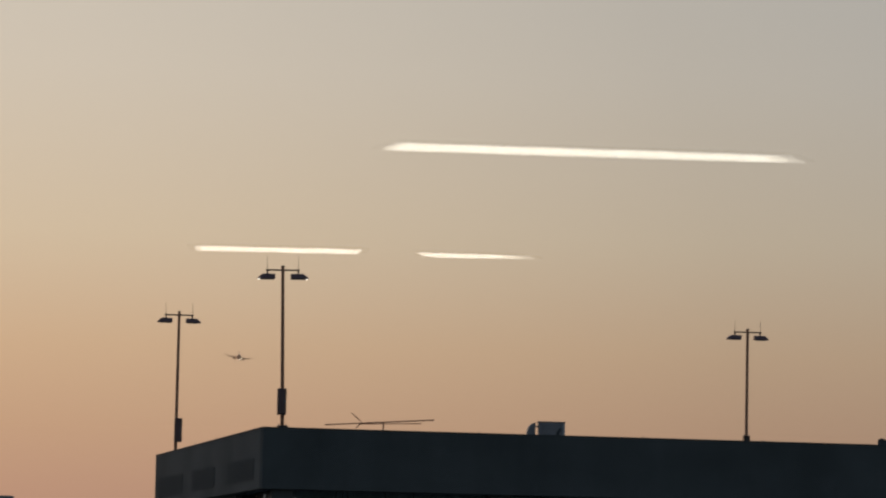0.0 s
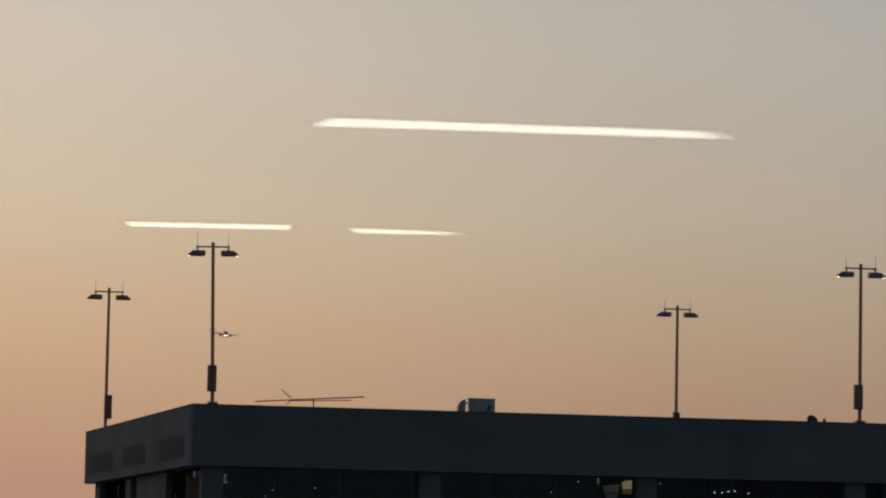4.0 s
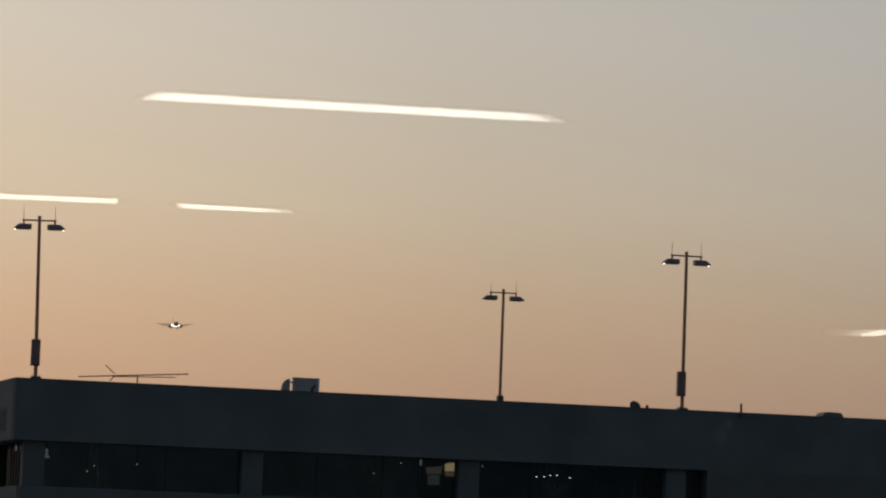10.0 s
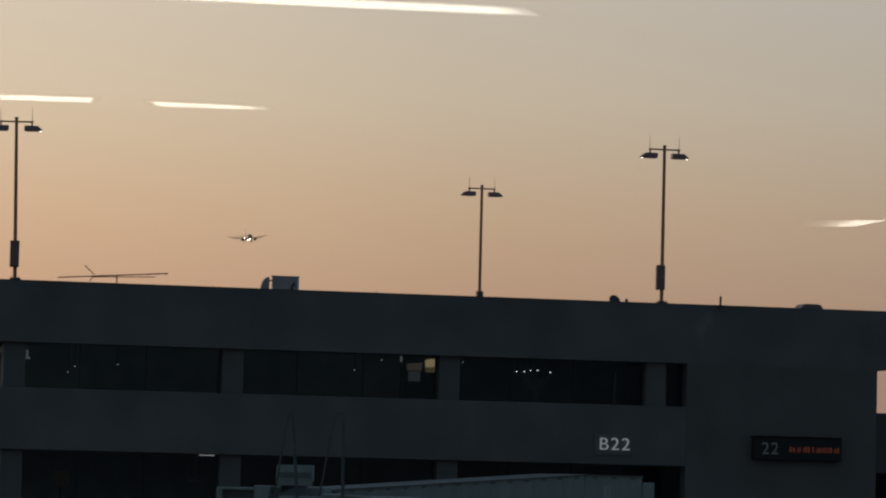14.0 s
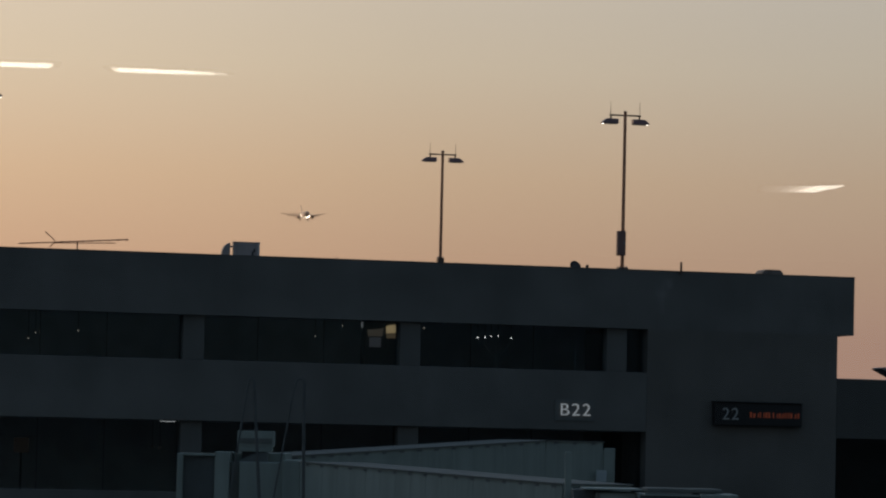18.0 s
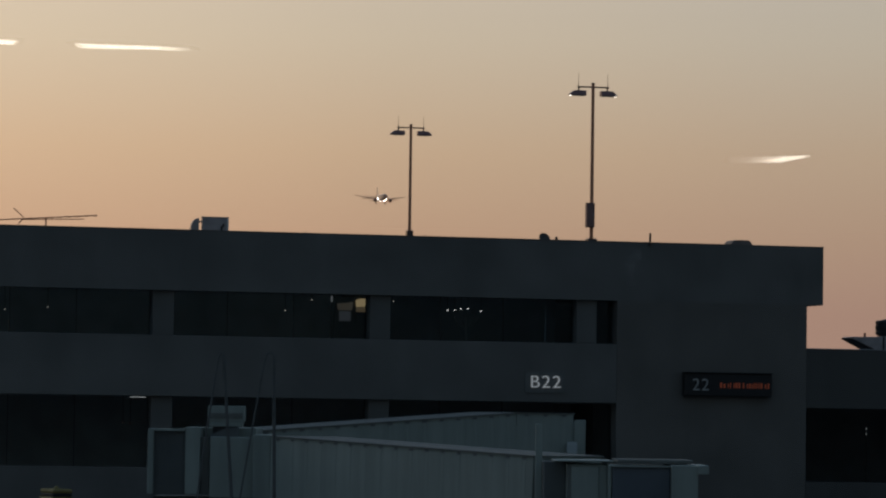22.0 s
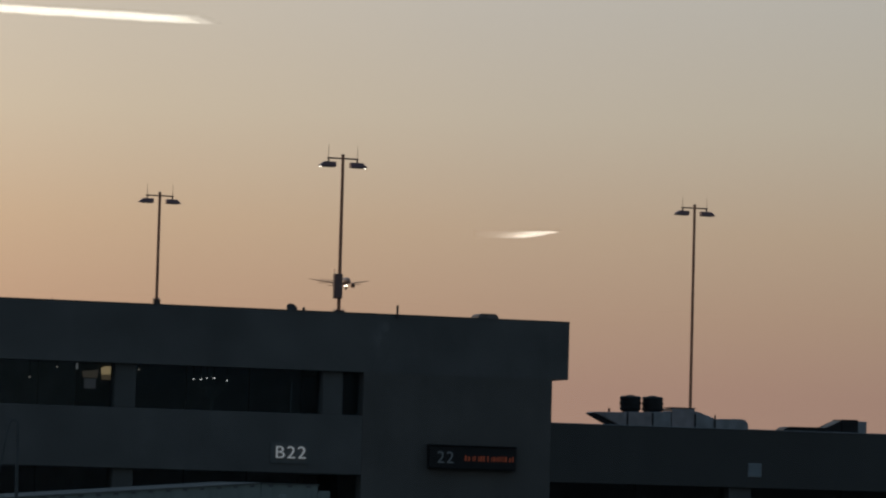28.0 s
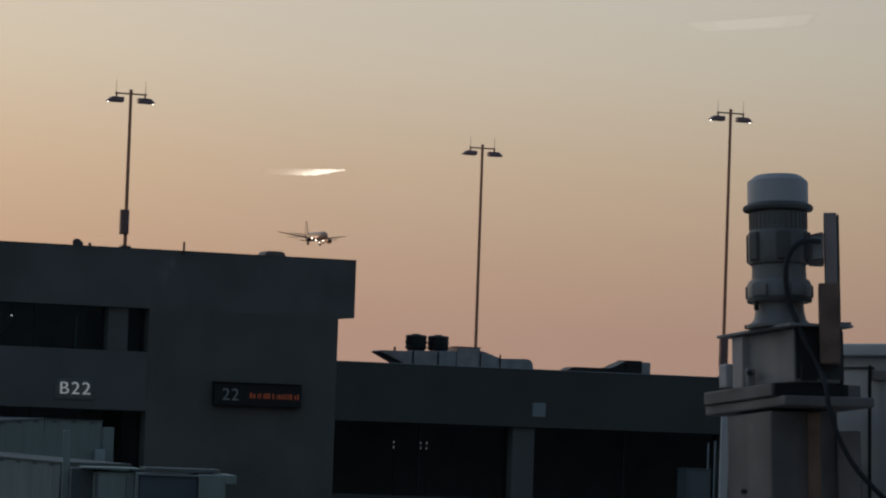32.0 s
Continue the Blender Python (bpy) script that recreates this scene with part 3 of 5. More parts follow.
def build_wing():
    W = thing("terminal_wing", PIER, "lower dark concrete terminal wing with a flat roof", "building")
    u0 = END - 0.68
    part("parapet", bbox(u0, WING_END, 0.02, 0.35, 6.79, LOWROOF, 0.02), CONCRETE_WING, W, "plain precast roof parapet")
    part("roof_deck", bbox(u0 + 0.02, WING_END, 0.352, 30.0, 6.85, LOWROOF - 0.45, 0), ROOFING, W)
    part("coping", bbox(u0, WING_END, 0.0, 0.37, LOWROOF + 0.002, LOWROOF + 0.03, 0.008), GALV, W)
    part("back_wall", bbox(u0, WING_END, 30.004, 30.3, 0, LOWROOF, 0), CONCRETE_WING, W)
    part("side_wall", bbox(WING_END + 0.004, WING_END + 0.3, 0.02, 30.3, 0, LOWROOF, 0), CONCRETE_WING, W)
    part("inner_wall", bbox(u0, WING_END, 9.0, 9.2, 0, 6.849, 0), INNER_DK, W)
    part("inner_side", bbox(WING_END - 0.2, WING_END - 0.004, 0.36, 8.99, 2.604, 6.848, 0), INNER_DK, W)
    part("spandrel", bbox(u0, WING_END, 0.02, 0.35, 1.4, 3.80, 0.02), CONCRETE_WING, W, "plain precast spandrel")
    part("floor_slab", bbox(u0 + 0.02, WING_END, 0.352, 9.0, 1.5, 2.6, 0), CARPET, W)
    for u in (44.22, 53.9, 60.7, 68.2):
        part("column", bbox(u - 0.5, u + 0.5, 0.2, 1.2, 3.80, 6.79, 0.03), CONCRETE_COL, W)
    for u0, u1 in ((END - 0.66, 43.72), (44.72, 53.38), (54.42, 60.18), (61.22, 67.68)):
        m = (u0 + u1) / 2
        for a, b in ((u0, m), (m, u1)):
            w = part("window", bbox(a + 0.03, b - 0.03, 0.7, 0.715, 3.82, 6.77, 0), LOW_GLASS, W, "dark tinted window pane")
            w.visible_shadow = False
        part("mullion", bbox(m - 0.03, m + 0.03, 0.66, 0.76, 3.80, 6.79, 0.004), BLACKMETAL, W)
    # pale wall plate
    s = thing("wall_plate", pier(44.78, 0.0, 7.525), "square pale metal plate on the concrete parapet", "plate")
    part("plate", bbox(-0.27, 0.27, -0.035, 0.018, -0.26, 0.26, 0.008), PLATE, s)
    part("rim", bbox(-0.30, 0.30, -0.012, 0.016, -0.29, 0.29, 0.004), GALV, s)


# the first two only stand for a pale blotch behind the glass
LIGHT_SPOTS = ((3.55, 10.18, 3.0), (3.28, 9.95, 3.0), (5.38, 10.34, 4.0), (14.97, 10.41, 4.0), (16.07, 10.86, 4.0), (18.80, 10.78, 1.3))


def build_interior_lights():
    """The few lights and bright things that show through the dark ribbon windows."""
    def light(u, v, z, r, material, label="small round recessed ceiling light"):
        o = thing("ceiling_spot", pier(u, v, z), label, "ceiling light", "pier interior lights")
        bm = bmesh.new()
        lathe(bm, [(-r * 0.7, r * 0.5), (-r * 0.3, r * 0.95), (r * 0.3, r), (r * 0.6, r * 0.6)], 10)
        part("bulb", bm, material, o, "glowing bulb", True)
        bm = bmesh.new()
        rod(bm, (0, 0, r * 0.6), (0, 0, EAVE + 0.6 - z if z > 8 else HEAD2 - z), 0.012, n=6)
        part("stem", bm, BLACKMETAL, o)
    for u, z in ((21.97, 10.585), (22.28, 10.60), (22.545, 10.65), (22.835, 10.675), (23.39, 10.59)):
        light(u, 5.0, z, 0.027, SMALL_LIGHT)
    for u, z, v in LIGHT_SPOTS:
        light(u, v, z, 0.028, DIM_LIGHT)
    # a wall lamp near the corner
    o = thing("wall_lamp", pier(1.50, 1.6, 10.53), "small pale hanging lamp with a flared shade", "lamp")
    bm = bmesh.new()
    lathe(bm, [(-0.16, 0.12), (-0.12, 0.13), (-0.05, 0.045), (0.12, 0.04), (0.16, 0.07), (0.19, 0.03)], 14)
    part("shade", bm, LAMP_GLOW, o, "faintly glowing shade", True)
    bm = bmesh.new()
    rod(bm, (0, 0, 0.19), (0, 0, EAVE + 0.6 - 10.53), 0.012, n=6)
    part("stem", bm, BLACKMETAL, o)
    # two glowing bars stand in for reflections at the corner window, a pale notice beyond them
    for u in (0.37, 0.55):
        o = thing("glow_bar", pier(u, 2.2, 10.72), "short upright glowing bar standing for a reflection at the corner window", "light", "corner tube lights")
        part("tube", bbox(-0.035, 0.035, -0.03, 0.03, -0.12, 0.10, 0.012), LAMP_GLOW, o, "faintly glowing bar")
        part("stem", bbox(-0.01, 0.01, -0.01, 0.01, 0.102, EAVE + 0.6 - 10.72, 0), BLACKMETAL, o)
    o = thing("notice_board", PIER @ END_TURN @ pose(1.0, 9.75, 0), "small pale notice behind the end window, brightened by its own glow", "board")
    # the light falling on the notice is added as emission
    part("panel", bbox(-0.02, 0.02, -0.85, 0.85, 9.78, 10.12, 0.01), PALE_GLOW, o)
    part("post", bbox(0.025, 0.06, -0.05, 0.05, HEAD2 + 1.196, 10.0, 0.005), BLACKMETAL, o)
    # hanging pale display under the five lights
    o = thing("display_tree", pier(22.85, 5.2, HEAD2 + 1.2), "pale branching display stand below ceiling lights", "display")
    bm = bmesh.new()
    rod(bm, (0, 0, 0), (0, 0, 1.9), 0.11, 0.07)
    part("stem", bm, PALE, o)
    for a in range(5):
        bm = bmesh.new()
        x = -0.55 + a * 0.27
        tube(bm, curve_points([(0, 0, 1.7), (x * 0.6, 0.05, 2.0), (x, 0.0, 2.3)], 4), 0.035)
        part("branch", bm, PALE, o)
    # kiosk: a pale tapered panel and a warm lamp box under its canopy
    k = thing("kiosk", pier(17.50, 4.2, HEAD2 + 1.2), "lit kiosk with a pale panel and warm lamp behind glass", "kiosk")
    part("body", bbox(-0.45, 1.15, 0.1, 0.8, 0, 3.1, 0.02), BLACKMETAL, k)
    bm = bmesh.new()
    extrude_poly(bm, [(-0.30, 2.42), (0.28, 2.42), (0.33, 2.76), (0.1, 2.72), (-0.1, 2.70), (-0.34, 2.68)], "y", 0.0, 0.09)
    bmesh.ops.bevel(bm, geom=bm.edges[:], offset=0.02, segments=1, affect='EDGES')
    part("pale_panel", bm, WARMPANEL_DIM, k, "pale softly lit panel")
    part("lower_panel", bbox(-0.26, 0.22, -0.03, -0.004, 1.98, 2.38, 0.02), PALE_GLOW, k, "pale lower panel with added glow")
    bm = bmesh.new()
    extrude_poly(bm, [(0.46, 2.56), (0.92, 2.58), (0.95, 2.90), (0.62, 2.90), (0.44, 2.84)], "y", -0.05, 0.09)
    part("lamp_box", bm, WARMPANEL, k, "warm glowing lamp box")
    part("lamp_shade", bbox(0.46, 0.90, -0.04, 0.09, 2.36, 2.55, 0.03), WARM_SHADE, k, "dim warm shade")
    part("tap", bbox(0.40, 0.50, -0.06, 0.0, 1.95, 2.25, 0.02), BLACKMETAL, k)
    part("upright", bbox(-0.60, -0.55, -0.02, 0.04, 0, 2.74, 0.01), BLACKMETAL, k)
    part("upright_lamp", bbox(-0.61, -0.53, -0.03, 0.05, 2.745, 2.98, 0.01), LAMP_GLOW, k, "small pale lamp")
    # lower storey: a strip light and a pale column board
    s = thing("strip_light", pier(8.72, 2.0, HEAD2 - 0.065), "short lit fluorescent batten under the ceiling", "ceiling light")
    part("tube", bbox(-0.3, 0.3, -0.03, 0.03, 0.015, 0.04, 0.004), SMALL_LIGHT2, s, "glowing tube")
    part("tray", bbox(-0.45, 0.45, -0.08, 0.08, 0.042, 0.063, 0.003), GALV, s)
    b = thing("notice_board", pier(3.13, 3.0, 3.2), "tan notice board inside the lower lounge, lit by its own added glow", "board")
    # the board is no lamp; emission replaces the room light on it
    part("panel", bbox(-0.3, 0.3, 0, 0.05, 2.27, 2.86, 0.01), TAN_GLOW, b)
    part("post", bbox(-0.04, 0.04, 0.055, 0.1, 0, 2.7, 0.005), BLACKMETAL, b)
    # two faint blotches, built as dimly glowing bulbs
    for u, z in ((8.30, 5.82), (8.60, 5.78)):
        light(u, 3.0, z, 0.06, BLOTCH_GLOW)
    o = thing("crook_pole", pier(25.08, 1.3, HEAD2 + 1.2), "thin pale crook-topped pole behind the window", "pole")
    bm = bmesh.new()
    tube(bm, curve_points([(0, 0, 0), (0, 0, 1.2), (0.01, 0, 2.0), (0.03, 0, 2.3), (0.05, 0, 2.5)], 5), 0.024, 8)
    part("rod", bm, PALE, o, "", True)
    part("foot", bbox(-0.12, 0.12, -0.12, 0.12, 0, 0.03, 0.006), BLACKMETAL, o)
    o = thing("utility_cabinet", pier(50.85, -3.0, 0), "tall grey utility cabinet before the low wing", "cabinet")
    part("body", bbox(-0.62, 0.50, 0, 0.9, 0.1, 5.28, 0.03), UTILITY, o)
    part("lid", bbox(-0.66, 0.54, -0.04, 0.94, 5.282, 5.33, 0.01), UTILITY, o)
    part("door", bbox(-0.5, 0.38, -0.03, -0.002, 2.6, 5.16, 0.01), UTILITY, o)
    part("plinth", bbox(-0.66, 0.54, -0.04, 0.94, 0, 0.098, 0.01), CONCRETE_COL, o)
    for u, v, top in ((52.16, -1.0, 6.40), (52.47, -1.0, 6.50)):
        o = thing("stand_pipe", pier(u, v, 0), "thin pale stand pipe before the low wing", "pipe", "stand pipes")
        bm = bmesh.new()
        rod(bm, (0, 0, 0.03), (0, 0, top), 0.045, n=10)
        part("pipe", bm, GALV, o, "", True)
        part("flange", bbox(-0.11, 0.11, -0.11, 0.11, 0, 0.028, 0.005), GALV, o)
    # lower wing: faint clustered lamps
    for u, v in ((39.51, 3.0), (40.72, 3.0), (40.99, 3.0)):
        o = thing("lamp_stand", pier(u, v, 2.6), "pale twin-globe lamp stand behind dark glass", "lamp", "lamp stands in the wing")
        bm = bmesh.new()
        rod(bm, (0, 0, 0), (0, 0, 3.07), 0.02)
        part("pole", bm, BLACKMETAL, o)
        for z in (3.17, 3.39):
            bm = bmesh.new()
            lathe(bm, [(z - 0.05, 0.015), (z - 0.02, 0.042), (z + 0.02, 0.042), (z + 0.05, 0.015)], 10)
            part("globe", bm, DIM_GLOBE, o, "faintly lit globe", True)


LAMP_GLOW = lamp_mat("faint_lamp_glow", (0.95, 0.97, 1.0), 0.07)
TAN_GLOW = lamp_mat("tan_board_self_glow", (1.0, 0.85, 0.75), 0.005)
WARMPANEL_DIM = lamp_mat("dim_kiosk_panel", (1.0, 0.80, 0.60), 0.03)
# for plain pale panels: emission in place of light falling on them
PALE_GLOW = lamp_mat("pale_panel_self_glow", (0.85, 0.88, 1.0), 0.022)
WARM_SHADE = lamp_mat("warm_kiosk_shade", (1.0, 0.70, 0.40), 0.05)
SMALL_LIGHT2 = lamp_mat("batten_tube", (0.95, 0.97, 1.0), 0.45)
BLOTCH_GLOW = lamp_mat("faint_blotch_glow", (1.0, 0.8, 0.75), 0.008)
DIM_GLOBE = lamp_mat("faint_globe", (0.9, 0.95, 1.0), 0.085)


def build_signs():
    s = thing("gate_letters", pier(24.73, 0.0, 7.645), "white raised gate letters with a faint added glow on a concrete spandrel", "sign")
    part("backing", bbox(-0.82, 0.82, -0.045, -0.004, -0.42, 0.42, 0.008), SIGN_DARK, s, "dark backing plate")
    lettering("letters", "B22", 0.51, 0.03, LETTER, s, pose(0.01, -0.078, 0.0, 90, 0, 0), -0.006, 1.14, 1.11)
    s = thing("gate_display", pier(32.32, 0.0, 7.67), "black gate display with grey digits and red lettering", "sign")
    part("housing", bbox(-1.86, 1.86, -0.32, -0.002, -0.47, 0.46, 0.04), SIGN_BLACK, s, "black box housing")
    part("hood", bbox(-1.88, 1.88, -0.40, -0.002, 0.464, 0.50, 0.01), SIGN_BLACK, s)
    lettering("digits", "22", 0.50, 0.012, DIGIT, s, pose(-1.18, -0.335, -0.03, 90, 0, 0), 0.0)
    # red running text, too small to read: short bars
    rnd = random.Random(5)
    x = -0.36
    while x < 1.72:
        w = rnd.choice((0.05, 0.07, 0.09))
        h = rnd.choice((0.18, 0.22, 0.22, 0.20))
        part("led_bar", bbox(x, x + w, -0.332, -0.322, -0.13, -0.13 + h, 0), LED_RED, s, "red lit bar")
        x += w + rnd.choice((0.03, 0.04, 0.05, 0.10))


SIGN_DARK = mat("sign_backing_paint", (0.19, 0.195, 0.19), 0.85, 0, 3.0, 0.2, 0.0)


# ---- roof posts ----
def lamp_post(u, v, z0, z1, plinth, lit, label, lean=0.0):
    H = z1 - z0
    P = thing("lamp_post", pier(u, v, z0) @ pose(0, 0, 0, 0, lean, 0), label, "lamp post", "roof lamp posts")
    bm = bmesh.new()
    rod(bm, (0, 0, 0.02), (0, 0, H), 0.078, 0.062, 12)
    part("pole", bm, POLE, P, "", True)
    w, h = plinth
    part("plinth", bbox(-w, w, -w, w, 0, h - z0, 0.015), BRONZE, P)
    for sx in (-1, 1):
        for sy in (-1, 1):
            bm = bmesh.new()
            rod(bm, (sx * w * 0.7, sy * w * 0.7, h - z0), (sx * w * 0.7, sy * w * 0.7, h - z0 + 0.05), 0.018, n=6)
            part("anchor_bolt", bm, GALV, P)
    bm = bmesh.new()
    lathe(bm, [(H - 0.01, 0.085), (H + 0.02, 0.08), (H + 0.035, 0.03)], 12)
    part("cap", bm, BRONZE, P)
    part("crossbar", bbox(-0.66, 0.66, -0.03, 0.03, H - 0.17, H - 0.11, 0.008), BRONZE, P)
    for s in (-1, 1):
        bm = bmesh.new()
        rod(bm, (s * 0.61, 0, H - 0.105), (s * 0.61, 0, H + 0.42), 0.012, 0.006, 6)
        part("lightning_rod", bm, BRONZE, P)
        bm = bmesh.new()
        rod(bm, (s * 0.60, 0, H - 0.175), (s * 0.60, 0, H - 0.30), 0.035)
        part("hanger", bm, BRONZE, P)
        # shoebox head, its outer end cut back below
        head = part("lamp_head", lamp_head_mesh(s, H), LAMP_HEAD, P)
        part("lens", bbox(*sorted((s * 0.36, s * 0.86)), -0.11, 0.11, H - 0.505, H - 0.492, 0.004), LENS, head)
        # the glint at the head's outer tip is a small emitting piece
        if lit:
            part("rim_glint", bbox(*sorted((s * 0.91, s * 0.965)), -0.06, 0.06, H - 0.508, H - 0.492, 0.005), LENS_GLINT, head, "glint on the lens edge, made to glow")
    return P


def lamp_head_mesh(s, H):
    bm = bmesh.new()
    poly = [(s * 0.31, H - 0.29), (s * 0.80, H - 0.29), (s * 1.0, H - 0.455), (s * 0.97, H - 0.49), (s * 0.31, H - 0.49)]
    extrude_poly(bm, poly, "y", -0.15, 0.15)
    bmesh.ops.bevel(bm, geom=bm.edges[:], offset=0.015, segments=1, affect='EDGES')
    return bm


def build_posts():
    lamp_post(0.82, 0.5, ROOF - 0.75, 19.61, (0.2, 13.43), True, "dark bronze twin-head lamp post at the roof corner", -1.2)
    lamp_post(26.73, 0.5, ROOF - 0.75, 19.69, (0.2, 13.43), True, "dark bronze twin-head lamp post above the parapet")
    lamp_post(53.61, 0.8, LOWROOF - 0.45, 20.72, (0.2, 9.26), True, "tall bronze twin-head lamp post on the low wing")
    lamp_post(-1.25, 25.2, ROOF - 0.75, 19.78, (0.17, 13.00), False, "dark bronze twin-head lamp post on the far roof edge")
    lamp_post(25.26, 25.2, ROOF - 0.75, 19.87, (0.15, 14.90), False, "dark bronze twin-head lamp post on the far roof edge")
    lamp_post(49.15, 17.9, LOWROOF - 0.45, 20.01, (0.17, 9.1), False, "tall bronze twin-head lamp post behind roof ducts")


def post_cabinet(u, v, z0, z1, shift, label):
    b = thing("control_cabinet", pier(u + shift, v, 0), label, "cabinet", "lamp post cabinets")
    part("body", bbox(-0.25, 0.09, -0.30, -0.075, z0, z1, 0.02), CABINET_PAINT, b)
    part("door", bbox(-0.22, 0.06, -0.325, -0.303, z0 + 0.04, z1 - 0.04, 0.008), CABINET_PAINT, b)
    part("latch", bbox(0.0, 0.04, -0.34, -0.326, (z0 + z1) / 2 - 0.05, (z0 + z1) / 2 + 0.05, 0.004), GALV, b)
    part("strap", bbox(-0.12, 0.12, -0.073, 0.1, z0 + 0.12, z0 + 0.17, 0.004), GALV, b)
    part("strap", bbox(-0.12, 0.12, -0.073, 0.1, z1 - 0.17, z1 - 0.12, 0.004), GALV, b)


# ---- things on the roofs ----
def build_roof_things():
    for u, v, z0, z1, shift in ((0.79, 0.5, 13.84, 14.86, 0.03), (26.75, 0.5, 13.89, 14.88, -0.06), (53.61, 0.8, 9.66, 10.95, 0.0), (-1.25, 25.2, 13.86, 14.94, 0.16)):
        post_cabinet(u, v, z0, z1, shift, "dark bronze electrical cabinet strapped to a lamp post")
    # long yagi aerial
    a = thing("roof_aerial", pier(4.89, 1.5, ROOF - 0.75), "long thin television aerial on a short mast", "aerial")
    bm = bmesh.new()
    rod(bm, (0, 0, 0), (0, 0, 1.16), 0.028)
    part("mast", bm, POLE, a)
    bm = bmesh.new()
    rod(bm, (-2.31, 0, 1.00), (2.0, 0, 1.31), 0.024)
    part("boom", bm, POLE, a)
    bm = bmesh.new()
    rod(bm, (-0.95, 0.05, 1.07), (1.5, 0.05, 1.155), 0.018)
    part("brace", bm, POLE, a)
    for x0, z0, x1, z1 in ((-1.27, 1.50, -0.88, 1.17), (-1.08, 0.90, -0.86, 1.13)):
        bm = bmesh.new()
        rod(bm, (x0, 0.0, z0), (x1, 0.03, z1), 0.02)
        part("reflector", bm, POLE, a)
    for k in range(9):
        x = -0.7 + 0.33 * k
        bm = bmesh.new()
        ln = 0.75 - 0.05 * k
        rod(bm, (x, -ln, 1.155 + (x + 0.1) * 0.058), (x, ln, 1.155 + (x + 0.1) * 0.058), 0.009, n=6)
        part("element", bm, POLE, a)
    # exhaust fan with a curved hood
    h = thing("roof_exhaust", pier(11.35, 2.0, ROOF - 0.75), "galvanised roof exhaust box with a curved hood", "vent")
    part("box", bbox(-0.28, 0.78, -0.45, -0.20, 0.35, 1.36, 0.02), SHEET, h, "weathered sheet-metal box")
    part("frame", bbox(-0.30, 0.80, -0.47, -0.18, 1.362, 1.39, 0.005), SHEET, h)
    part("access_door", bbox(-0.12, 0.40, -0.475, -0.453, 0.62, 1.28, 0.008), SHEET, h)
    part("side_strip", bbox(0.70, 0.775, -0.468, -0.452, 0.5, 1.34, 0.003), WHITE, h)
    part("latch", bbox(0.46, 0.53, -0.50, -0.453, 0.80, 1.02, 0.01), BLACKMETAL, h, "dark latch")
    part("latch", bbox(0.53, 0.60, -0.49, -0.453, 1.0, 1.12, 0.01), BLACKMETAL, h, "dark latch")
    part("tie_bar", bbox(-0.41, -0.27, -0.36, -0.30, 1.16, 1.22, 0.004), GALV, h)
    part("curb", bbox(-0.6, 0.85, -0.5, 0.5, 0.0, 0.348, 0.01), BLACKMETAL, h)
    bm = bmesh.new()
    poly = [(-0.40, 0.35), (-0.40, 1.33)] + [(-0.40 - 0.33 * math.sin(math.pi / 2 * i / 7), 0.85 + 0.48 * math.cos(math.pi / 2 * i / 7)) for i in range(1, 8)] + [(-0.73, 0.35)]
    extrude_poly(bm, poly, "y", -0.44, -0.20)
    part("hood", bm, SHEET, h, "curved sheet hood")
    for x in (-0.03, 0.56):
        part("seam", bbox(x - 0.02, x + 0.02, -0.478, -0.452, 0.36, 0.60, 0.003), BLACKMETAL, h)
    # dish and its neighbours
    d = thing("satellite_dish", pier(24.88, 1.0, ROOF - 0.75), "small dark satellite dish on the roof", "dish")
    bm = bmesh.new()
    lathe(bm, [(-0.12, 0.05), (-0.08, 0.15), (0.0, 0.225), (0.04, 0.24), (0.05, 0.23), (0.01, 0.18), (-0.05, 0.05)], 20, pose(0.03, 0, 0.86, 62, 0, 12))
    part("reflector", bm, DISH, d, "", True)
    bm = bmesh.new()
    rod(bm, (0, 0.08, 0), (0, 0.08, 0.82), 0.03)
    part("stand", bm, BLACKMETAL, d)
    bm = bmesh.new()
    rod(bm, (0.0, 0.0, 0.75), (0.18, -0.3, 0.92), 0.012)
    part("feed_arm", bm, BLACKMETAL, d)
    s = thing("roof_sensor", pier(25.42, 1.0, ROOF - 0.75), "tiny roof sensor on a thin stalk", "sensor")
    bm = bmesh.new()
    rod(bm, (0, 0, 0), (0, 0, 0.84), 0.018)
    part("stalk", bm, BRONZE, s)
    bm = bmesh.new()
    lathe(bm, [(0.82, 0.03), (0.85, 0.065), (0.92, 0.065), (0.95, 0.03)], 10)
    part("cap", bm, BRONZE, s, "", True)
    for u, hgt, r in ((15.12, 0.9, 0.012), (8.58, 0.88, 0.010), (19.97, 0.86, 0.012), (35.23, 0.82, 0.012), (35.43, 0.82, 0.012)):
        s = thing("vent_pipe", pier(u, 0.9, ROOF - 0.75), "thin upright vent pipe on the roof", "pipe", "roof pipes")
        bm = bmesh.new()
        rod(bm, (0, 0, 0), (0, 0, hgt), r, n=8)
        part("pipe", bm, BRONZE, s)
        part("flashing", bbox(-r - 0.05, r + 0.05, -r - 0.05, r + 0.05, 0, 0.04, 0.004), BLACKMETAL, s)
    for v in (17.58, 12.0):
        s = thing("lightning_spike", PIER @ END_TURN @ pose(0.2, v, ROOF + 0.028), "thin short lightning spike on the parapet", "spike", "parapet spikes")
        bm = bmesh.new()
        rod(bm, (0, 0, 0.02), (0, 0, 0.20), 0.010, 0.005, 6)
        part("rod", bm, BRONZE, s)
        part("base", bbox(-0.04, 0.04, -0.04, 0.04, 0, 0.022, 0.004), BLACKMETAL, s)
